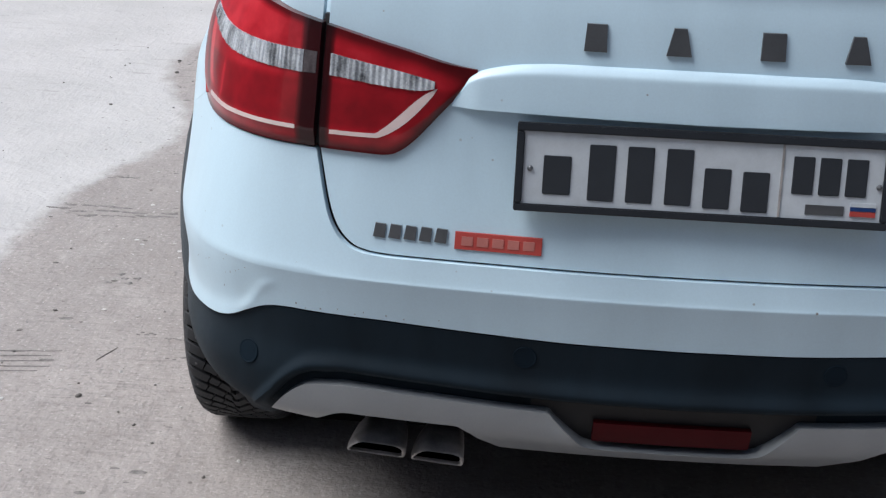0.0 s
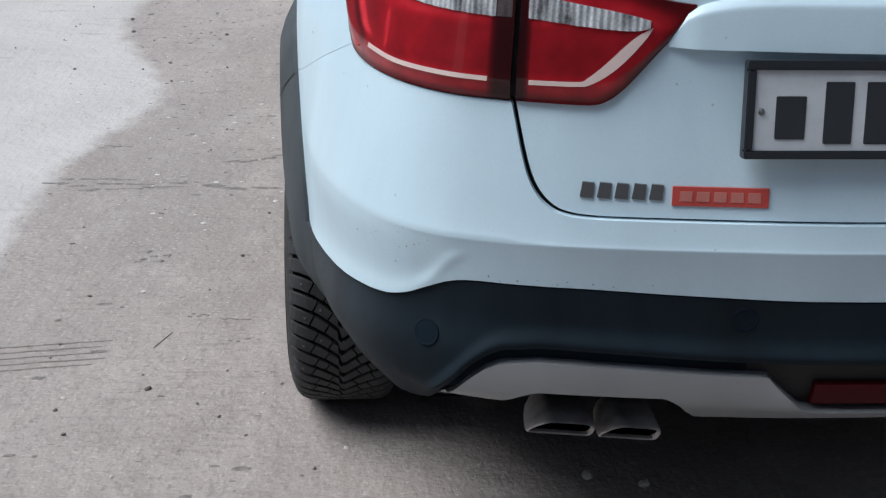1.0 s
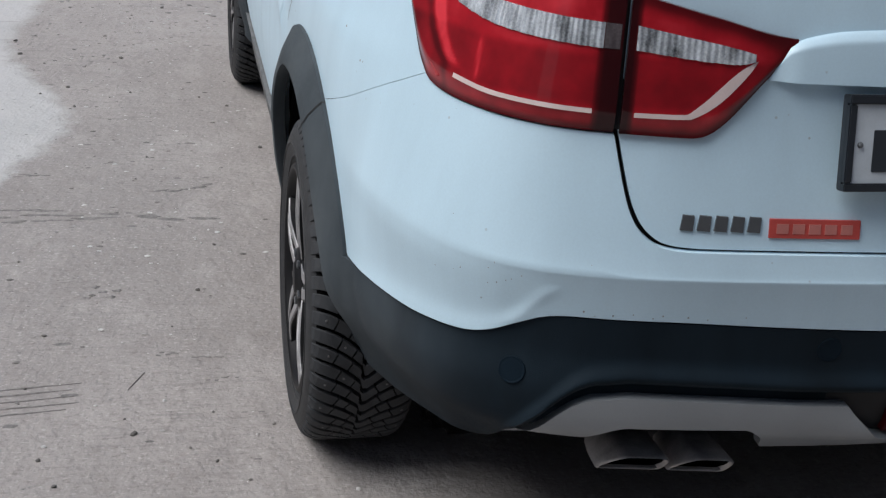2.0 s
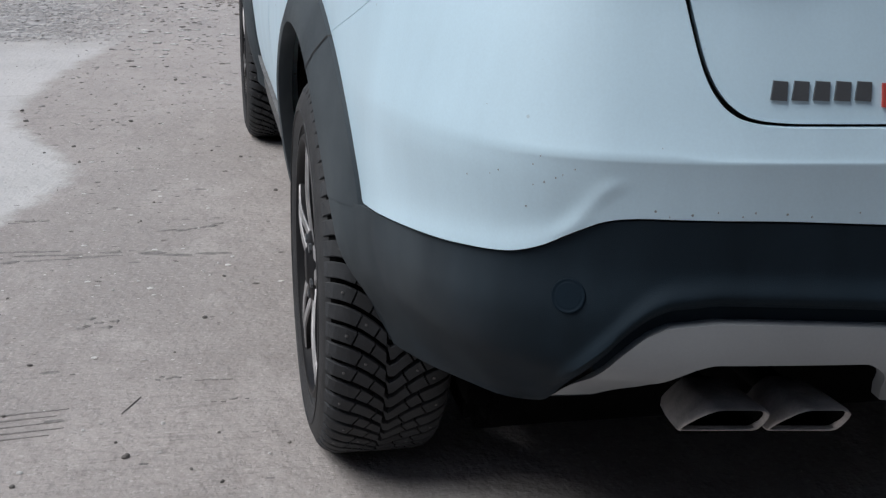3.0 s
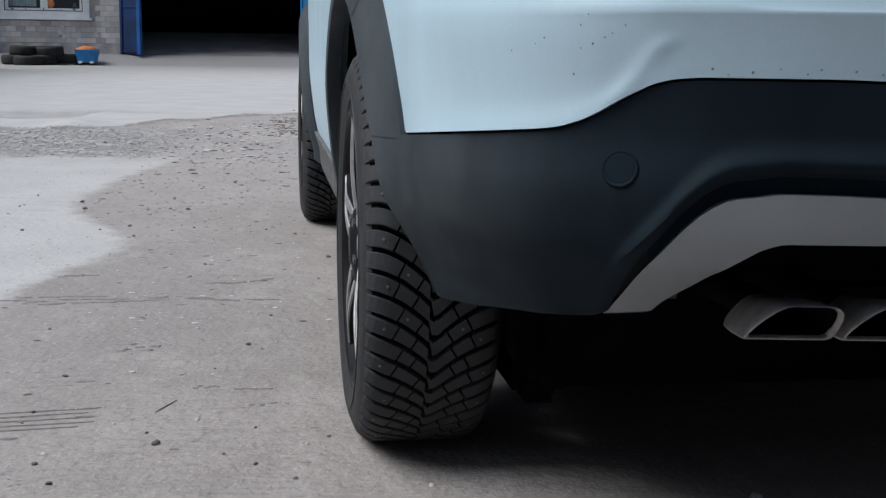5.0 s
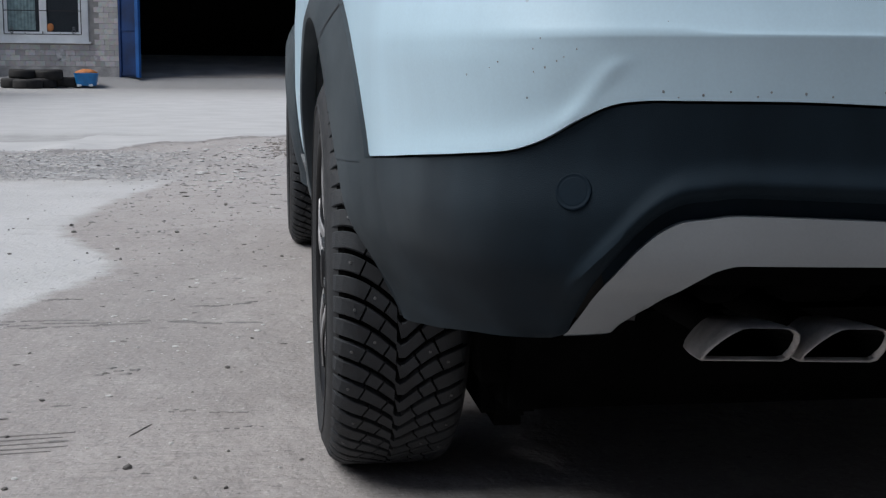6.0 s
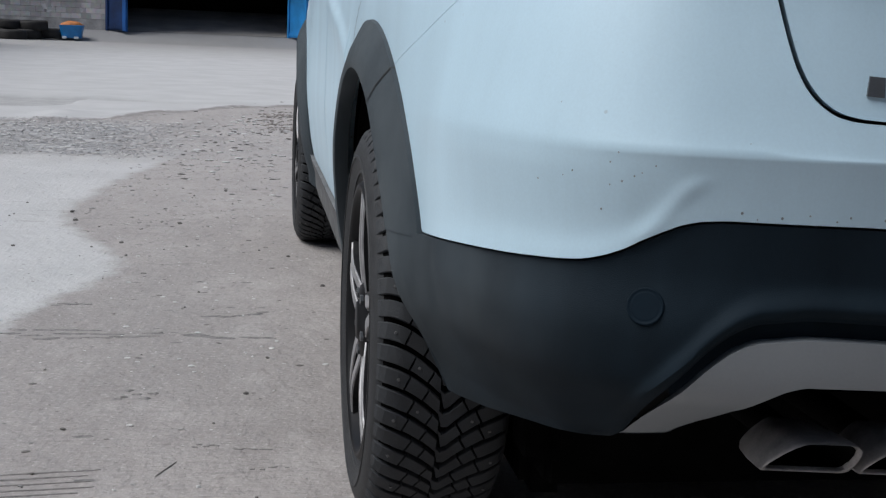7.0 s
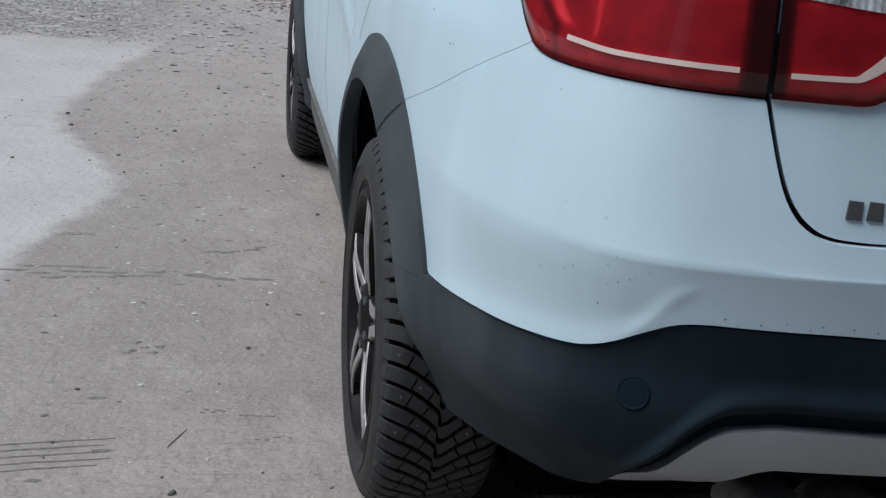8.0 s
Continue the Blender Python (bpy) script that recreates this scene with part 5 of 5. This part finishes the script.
def build_window():
    d = WALL_Y
    w = tagged(mesh_object("window_1", boxes((WX0, WX1, d - .04, d + .06, WZ0, WZ0 + .21), (WX0, WX0 + .20, d - .043, d + .057, WZ0 + .19, WZ1 - .15), (WX1 - .20, WX1, d - .043, d + .057, WZ0 + .19, WZ1 - .15), (WX0, WX1, d - .04, d + .06, WZ1 - .17, WZ1), bevel=.012), PVC), "white plastic window with two sashes", "window", kind="structure")
    part("window_sill", boxes((WX0 - .06, WX1 + .06, d - .13, d - .0, WZ0 - .03, WZ0 + .03), bevel=.01), PVC, w, "white window sill")
    mid = (WX0 + WX1) / 2
    for x0, x1 in ((WX0 + .16, mid + .004), (mid - .004, WX1 - .16)):
        z0, z1 = WZ0 + .17, WZ1 - .14
        s = part("sash", boxes((x0, x1, d - .02, d + .05, z0, z0 + .11), (x0, x1, d - .02, d + .05, z1 - .10, z1), (x0, x0 + .10, d - .023, d + .047, z0 + .10, z1 - .09), (x1 - .10, x1, d - .023, d + .047, z0 + .10, z1 - .09), bevel=.008), PVC, w, "white window sash")
        part("pane", boxes((x0 + .06, x1 - .06, d + .012, d + .02, z0 + .06, z1 - .06)), PANE, s, "dark window pane")
    bm = bmesh.new()
    rows = [[(WX0 + .27 + .72 * i / 40, d + .004 + .006 * math.sin(i * 1.3), z) for z in (WZ0 + .32, WZ1 - .27)] for i in range(41)]
    grid_faces(bm, rows)
    part("curtain", bm, CURTAIN, w, "pale teal curtain")
    # steel grille in front: a frame of thin bars with scrolls in its lower corners
    y0, y1 = d - .115, d - .10
    gx0, gx1, gz0 = WX0 + .17, WX1 - .17, WZ0 + .20
    for spec in ((gx0, gx1, y0, y1, gz0, gz0 + .022), (gx0, gx0 + .022, y0, y1, gz0, WZ1 - .10), (gx1 - .022, gx1, y0, y1, gz0, WZ1 - .10), (gx0, gx1, y0, y1, WZ1 - .75, WZ1 - .728),
                 (mid - .010, mid + .010, y0, y1, gz0, gz0 + .09), (gx0 + .55, gx0 + .566, y0, y1, gz0, gz0 + .06), (gx1 - .566, gx1 - .55, y0, y1, gz0, gz0 + .06)):
        part("grille_bar", boxes(spec), GROOVE, w, "thin black grille bar")
    for cx, sg in ((gx0 + .20, 1), (gx1 - .20, -1)):
        for r0, cz in ((.060, gz0 + .09), (.040, gz0 + .18)):
            bm = bmesh.new()
            rows = []
            for i in range(22):
                a, rr = radians(-90 + i * 20), r0 * (1 - .02 * i)
                ring_ = [(cx + sg * (rr + u) * math.cos(a), (y0 + y1) / 2 + v, cz + (rr + u) * math.sin(a)) for u, v in ((-.009, -.006), (.009, -.006), (.009, .006), (-.009, .006))]
                rows.append(ring_)
            grid_faces(bm, rows, close_v=True)
            bmesh.ops.recalc_face_normals(bm, faces=bm.faces)
            part("grille_scroll", bm, BADGE_GREY, w, "grey grille scroll")
    return w


build_window()
bm = bmesh.new()
for x, z, w, h in ((-6.45, 1.04, .05, .10), (-6.50, .90, .07, .12), (-6.42, .80, .09, .05), (-6.30, .93, .03, .05), (-6.95, 1.02, .05, .04), (-5.55, .86, .04, .07)):
    ring = [(x + w * math.cos(a) * (1 + .3 * math.sin(3 * a + x)), z + h * math.sin(a) * (1 + .3 * math.cos(2 * a + z))) for a in np.arange(0, 6.2, .45)]
    front = [bm.verts.new((px, WALL_Y - .020, pz)) for px, pz in ring]
    back = [bm.verts.new((px, WALL_Y - .008, pz)) for px, pz in ring]
    bm.faces.new(front)
    for i in range(len(ring)):
        bm.faces.new((front[i - 1], front[i], back[i], back[i - 1]))
bmesh.ops.recalc_face_normals(bm, faces=bm.faces)
tagged(part("lime_splashes", bm, LIME, garage), "pale splashes of lime on the bricks", kind="stuff")
bm = bmesh.new()
bmesh.ops.create_icosphere(bm, subdivisions=2, radius=.10, matrix=Matrix.Translation((-6.72, WALL_Y + .004, WZ0 + .40)) @ Matrix.Diagonal((1, .25, 1.15, 1)))
tagged(mesh_object("flower", bm, ORANGE, smooth=True), "orange flower standing behind the window pane", "flower")


def gate_leaf(name, x0, x1, y0, y1, top, lab, first=BLUE, sheet=BLUE_DARK, last=BLUE):
    """A steel gate leaf with an edge frame and ribs, swung open."""
    length = math.hypot(x1 - x0, y1 - y0)
    m = Matrix.Translation((x0, y0, BASE - .25)) @ Matrix.Rotation(math.atan2(y1 - y0, x1 - x0), 4, "Z")
    g = tagged(new(name), lab, "gate", group="garage gate leaves")
    g.matrix_basis = m
    part("gate_sheet", boxes((0, length, -.012, .012, .26, top)), sheet, g, "blue steel sheet")
    part("gate_rail", boxes((-.03, .05, -.05, .03, .24, top + .02), bevel=.008), first, g, "blue edge tube")
    part("gate_rail", boxes((length - .10, length + .02, -.06, .035, .24, top + .02), bevel=.008), last, g, "blue edge tube in a lit tone")
    for z in (.30, 1.5, top - .06):
        part("gate_rail", boxes((.05, length - .10, -.04, -.013, z, z + .07), bevel=.006), sheet, g)
    return g


# the leaves' tones carry which face the sun reaches
gate_leaf("gate_leaf", -4.87, -4.33, 35.93, 35.60, 3.5, "blue steel gate leaf in a shaded tone, swung open beside the gateway", BLUE_DARK)
gate_leaf("gate_leaf", .03, .50, 35.90, 35.22, 3.5, "blue steel gate leaf in a sunlit tone, swung open beside the gateway", BLUE_LIT, BLUE_LIT, BLUE_LIT)
gate_leaf("gate_leaf", -9.05, -8.36, 35.93, 35.78, 3.5, "blue steel gate leaf swung open against the brick wall", BLUE, BLUE)


# old tyres against the wall
def old_tyre_mesh(r, h):
    bm = bmesh.new()
    prof = [(-h * .8, r * .58), (-h, r * .66), (-h * 1.02, r * .84), (-h * .9, r * .96), (-h * .5, r), (h * .5, r), (h * .9, r * .96), (h * 1.02, r * .84), (h, r * .66), (h * .8, r * .58)]
    lathe(bm, prof, 40)
    bmesh.ops.recalc_face_normals(bm, faces=bm.faces)
    return bm


old = tagged(mesh_object("old_tyre", old_tyre_mesh(.37, .125), OLD_RUBBER, smooth=True), "worn black tyre lying in a pile by the wall", "tyre", group="pile of old tyres")
old.matrix_basis = pose(-7.45, 34.75, .185, 0, 90, 0)
for x, y, z, tip in ((-6.78, 34.78, .185, 90), (-6.25, 35.15, .22, 90), (-7.25, 34.80, .41, 86), (-6.62, 34.85, .41, 93), (-7.05, 35.2, .41, 91), (-7.05, 34.25, .165, 90)):
    copy_thing(old, pose(x, y, z, 0, tip, 20 * x))


def build_tub():
    t = tagged(new("plastic_tub"), "blue plastic tub holding an orange sack", "tub")
    t.matrix_basis = pose(-5.68, 35.05, .10) @ Matrix.Diagonal((1.15, 1.15, 1.25, 1))
    bm = bmesh.new()
    rows = []
    for z, k in ((.02, .80), (.04, .84), (.26, 1.0), (.28, 1.06), (.285, 1.02), (.26, .96), (.06, .80)):
        rows.append([(.27 * k * math.copysign(abs(math.cos(a))**.5, math.cos(a)), .2 * k * math.copysign(abs(math.sin(a))**.5, math.sin(a)), z) for a in np.linspace(0, 2 * math.pi, 33)[:-1]])
    vs = grid_faces(bm, rows, close_v=True)
    bm.faces.new(vs[-1])
    bmesh.ops.recalc_face_normals(bm, faces=bm.faces)
    part("tub", bm, BASIN, t, "blue plastic tub")
    for x in (-.14, .12):
        part("foot", boxes((x - .05, x + .05, -.215, -.15, 0, .05), bevel=.01), PVC, t, "white foot")
    bm = bmesh.new()
    bmesh.ops.create_icosphere(bm, subdivisions=3, radius=1.0)
    for v in bm.verts:
        k = 1 + .18 * noise.noise(v.co * 2.2)
        v.co = Vector((v.co.x * .26 * k, v.co.y * .19 * k, .27 + v.co.z * .10 * k))
    part("sack", bm, ORANGE, t, "orange sack", True)
    return t


build_tub()


# added, unseen plain walls close the yard behind and beside the camera, blocking light
tagged(mesh_object("wall_south_unseen", boxes((-7.0, 8.4, -5.4, -5.0, 0, 5.6)), CLOSING_DARK), "plain dark unseen wall, added to block light from behind", "wall", kind="structure")
tagged(mesh_object("wall_west_unseen", boxes((-9.9, -9.5, -5.0, 30.0, 0, 5.0)), CLOSING), "plain dark unseen side wall, added to close off light", "wall", kind="structure")
tagged(mesh_object("wall_east_unseen", boxes((8.0, 8.4, -5.0, 16.0, 0, 7.0)), CLOSING), "plain dark unseen side wall, added to close off light", "wall", kind="structure")


# ---- loose stones and marks on the ground ----
def stone_mesh(name, seed, mat):
    bm = bmesh.new()
    bmesh.ops.create_icosphere(bm, subdivisions=2, radius=1.0)
    for v in bm.verts:
        k = 1 + .45 * noise.noise(v.co * 1.3 + Vector((seed * 7.1, seed, 0))) + .15 * noise.noise(v.co * 3.5 + Vector((seed, 0, seed * 3.3)))
        v.co = Vector((v.co.x * k, v.co.y * k * .8, v.co.z * k * .62))
    me = bpy.data.meshes.new(name)
    bm.to_mesh(me)
    bm.free()
    me.materials.append(mat)
    return me


SCRAPE = material("scraped_dirt", (0.195, 0.183, 0.178), 0.9, vary=0.25, scale=60.0, bump=0.5)
DARK = [stone_mesh("dark_stone", k, DARK_STONE) for k in (1, 2, 3)]
PALE = [stone_mesh("pale_stone", k, PALE_STONE) for k in (4, 5)]
rnd = random.Random(7)


def stone(x, y, size, meshes, lab):
    ob = tagged(new("stone", rnd.choice(meshes)), lab, "stone", group="loose stones in the yard")
    size *= .46
    ob.matrix_basis = pose(x, y, ground_height(x, y) + size * .25, rnd.uniform(-20, 20), rnd.uniform(-20, 20), rnd.uniform(0, 360)) @ Matrix.Diagonal((size, size * rnd.uniform(.8, 1.3), size, 1))


for x, y, size in ((-1.08, 3.42, .013), (-1.43, 3.19, .013), (-1.74, 5.73, .022), (-1.34, 5.68, .018), (-1.18, 6.64, .020), (-1.53, 3.62, .009), (-1.22, 2.74, .016), (-.94, 2.76, .008),
                   (-1.87, 5.15, .014), (-1.29, 5.18, .013), (-1.48, 4.99, .014), (-1.25, 4.23, .010), (-1.03, 3.71, .011), (-1.52, 5.25, .017), (-1.78, 5.94, .018), (-1.36, 2.57, .012), (-1.06, 2.63, .010),
                   (-1.0, 2.56, .009), (-.85, 4.54, .016), (-1.11, 2.68, .009), (-.94, 5.02, .015), (-.86, 2.44, .010), (-1.24, 2.80, .008)):
    stone(x, y, size, DARK, "small dark stone on the dirt")
for x, y, size in ((-1.16, 2.87, .010), (-1.30, 2.86, .008), (-1.39, 2.71, .010), (-1.08, 3.75, .008), (-.80, 2.51, .010), (-.34, 2.40, .026), (-.235, 2.37, .026), (-1.02, 3.44, .006)):
    stone(x, y, size, PALE, "small pale stone on the dirt")


def scatter(name, lab, mat, count, where, sizes, wide=1.0, high=.65):
    """Many small clods as one mesh."""
    base = bmesh.new()
    bmesh.ops.create_icosphere(base, subdivisions=1, radius=1.0)
    bv, bf = [v.co.copy() for v in base.verts], [[v.index for v in f.verts] for f in base.faces]
    base.free()
    verts, faces = [], []
    for _ in range(count):
        x, y = where()
        r = sizes[0] + (sizes[1] - sizes[0]) * rnd.random()**2.5
        turn = Euler((rnd.uniform(0, 6), rnd.uniform(0, 6), rnd.uniform(0, 6))).to_matrix()
        k = len(verts)
        z = ground_height(x, y) + r * .25 * min(1.0, high * 1.6)
        for v in bv:
            q = turn @ (v * (1 + .35 * noise.noise(v * 2 + Vector((x * 9, y * 9, 0)))))
            verts.append((x + q.x * r * wide, y + q.y * r, z + q.z * r * high))
        faces += [[i + k for i in f] for f in bf]
    me = bpy.data.meshes.new(name)
    me.from_pydata(verts, [], faces)
    me.materials.append(mat)
    return tagged(new(name, me), lab, "gravel", kind="stuff")


scatter("gravel", "grey gravel strip across the yard", GREY_STONE, 1000, lambda: (-1.55 - 3.2 * rnd.random()**.9, 7.95 + 2.2 * rnd.random()**1.1 + rnd.gauss(0, .1)), (.003, .011), 1.3, .4)
scatter("gravel", "pale chips in the gravel strip", PALE_STONE, 1300, lambda: (-1.5 - 3.2 * rnd.random()**.9, 8.0 + 2.2 * rnd.random() + rnd.gauss(0, .1)), (.003, .014), 1.5, .4)
scatter("gravel", "dark broken stones in the gravel strip", DARK_STONE, 150, lambda: (-1.4 - 3.2 * rnd.random(), 7.95 + 2.2 * rnd.random() + rnd.gauss(0, .1)), (.003, .011), 1.6, .4)
scatter("gravel", "small dark clods scattered on the dirt", DARK_STONE, 120, lambda: (rnd.uniform(-2.2, -.95), rnd.uniform(2.3, 8.0)), (.0015, .0055))
scatter("gravel", "grey clods along the pale edge", GREY_STONE, 60, lambda: ((lambda t: (-1.75 + .30 * t + rnd.gauss(0, .05), 5.8 + 2.1 * t))(rnd.random())), (.003, .011), 1.3, .4)
scatter("gravel", "grey clods on the worn dirt", GREY_STONE, 150, lambda: (-1.02 + rnd.gauss(0, .16), 7.9 + rnd.gauss(0, 1.0)), (.003, .012), 1.5, .35)
scatter("gravel", "pale fragments on the worn dirt", PALE_STONE, 220, lambda: (-1.2 + rnd.gauss(0, .24), 9.2 + rnd.gauss(0, 1.0)), (.003, .019), 1.6, .4)
scatter("gravel", "dark fragments on the worn dirt", DARK_STONE, 170, lambda: (-1.2 + rnd.gauss(0, .26), 9.2 + rnd.gauss(0, 1.0)), (.003, .014), 1.7, .35)
scatter("gravel", "a few clods in a row", GREY_STONE, 40, lambda: (-1.42 + rnd.gauss(0, .11), 5.75 + rnd.gauss(0, .06)), (.002, .008), 1.4, .4)
scatter("gravel", "tiny pale stones scattered on the dirt", PALE_STONE, 70, lambda: (rnd.uniform(-2.0, -.95), rnd.uniform(2.3, 6.5)), (.0015, .005))
scatter("gravel", "flat smudges of damp earth pressed into the dirt", SCRAPE, 110, lambda: (rnd.uniform(-1.70, -.92), 2.3 + 5.6 * rnd.random()**1.3), (.003, .010), 2.4, .05)
scatter("gravel", "grey pebbles pressed into the dirt", GREY_STONE, 160, lambda: (rnd.uniform(-1.75, -.92), 2.3 + 5.6 * rnd.random()**1.3), (.0018, .0052), 1.5, .4)
scatter("gravel", "pale crumbs trodden into the dirt", PALE_STONE, 260, lambda: (-1.28 + rnd.gauss(0, .24), 3.0 + 5.2 * rnd.random()**.8), (.0018, .0065), 1.5, .35)
scatter("gravel", "dark crumbs trodden into the dirt", DARK_STONE, 240, lambda: (-1.26 + rnd.gauss(0, .24), 3.0 + 5.2 * rnd.random()**.8), (.0018, .0065), 1.7, .3)
scatter("rubble", "heap of brown earth and broken stone", EARTH, 700, lambda: (-.78 + rnd.gauss(0, .13), 10.6 + rnd.gauss(0, .7)), (.003, .014), 1.5, .4)
scatter("rubble", "pale broken stones lying on the earth heap", PALE_STONE, 110, lambda: (-.92 + rnd.gauss(0, .2), 10.5 + rnd.gauss(0, .9)), (.004, .017), 1.6, .4)


def marks(name, lab, mat, lines, broken=5):
    """Scraped lines in the dirt: each one a row of short ragged strokes lying beside and behind one another."""
    bm = bmesh.new()
    pick = random.Random(11)
    for x0, y0, x1, y1, w in lines:
        strokes = [(0.0, 1.0, 0.0, .75 * w)] if broken == 1 else [(k / broken + pick.uniform(-.06, .06), pick.uniform(.6, 1.5) / broken, pick.gauss(0, .55) * w, pick.uniform(.45, .95) * w) for k in range(broken)]
        for start, span, off, wide in strokes:
            rows = []
            for i in range(9):
                t = start + span * i / 8
                x, y = x0 + (x1 - x0) * t, y0 + (y1 - y0) * t + off + .003 * noise.noise((x0 * 5 + t * 9, y0 * 11 + start, 2.0))
                ww = wide * (.35 + 1.1 * abs(noise.noise((t * 11 + x0, y0 * 23, start * 5)))) * min(1, i / 2 + .05, (8 - i) / 2 + .05)
                base = ground_height(x, y) + .0018
                rows.append([(x, y - ww, base - .004), (x, y - ww * .4, base), (x, y + ww * .4, base), (x, y + ww, base - .004)])
            grid_faces(bm, rows)
    return tagged(mesh_object(name, bm, mat, smooth=True), lab, "tyre marks", kind="stuff")


# darker tone for the tread prints and the twig
MARK = material("dark_dirt", (0.185, 0.172, 0.166), 0.9, vary=0.2, scale=60.0, bump=0.4)
marks("tyre_print", "comb of parallel tread prints in the dirt", MARK, [(-1.62 + .01 * i, 2.925 - .026 * i, -1.345 + rnd.uniform(-.02, .02), 2.96 - .027 * i, .0075) for i in range(5)], 1)
marks("scrape", "dark scrape lines across the dirt", SCRAPE, [(-1.72, 3.94, -1.34, 3.925, .026), (-1.40, 3.93, -1.05, 3.90, .030), (-1.66, 3.985, -1.44, 3.97, .018), (-1.60, 3.90, -1.40, 3.89, .016), (-1.62, 4.26, -1.50, 4.27, .012), (-1.20, 4.10, -1.02, 4.16, .022),
                                                            (-1.10, 3.06, -1.03, 3.055, .005), (-1.07, 2.955, -1.0, 2.96, .005), (-1.36, 3.41, -1.27, 3.42, .022), (-1.18, 3.08, -1.13, 3.075, .008)])
bm = bmesh.new()
lathe(bm, [(-.040, 0), (-.040, .0008), (0, .0012), (.040, .0007), (.040, 0)], 8)
twig = tagged(mesh_object("twig", bm, MARK), "thin dry twig lying on the dirt", "twig")
twig.matrix_basis = pose(-1.22, 2.96, ground_height(-1.22, 2.96) + .0015, 0, 0, 66)


# ---- bricks of the garage wall beside the window ----
def brick_piece(w):
    bm = boxes((-w / 2, w / 2, -.012, .02, -.069, .069), bevel=.004)
    me = bpy.data.meshes.new("brick")
    bm.to_mesh(me)
    bm.free()
    me.materials.append(BRICK)
    return me


def lay_bricks():
    whole = brick_piece(.256)
    z, row, left = .70, 0, 300
    while z < 3.6:
        x = -8.44 + (.13 if row % 2 else 0) + .125
        while x < -4.72:
            clear = not (WX0 - .20 < x < WX1 + .20 and WZ0 - .08 < z < WZ1 + .05)
            if clear and left > 0:
                b = new("brick", whole)
                b.parent = garage
                b.location = (x + rnd.uniform(-.003, .003), WALL_Y + rnd.uniform(-.004, .003), z)
                left -= 1
            x += .262
        z += .146
        row += 1


lay_bricks()
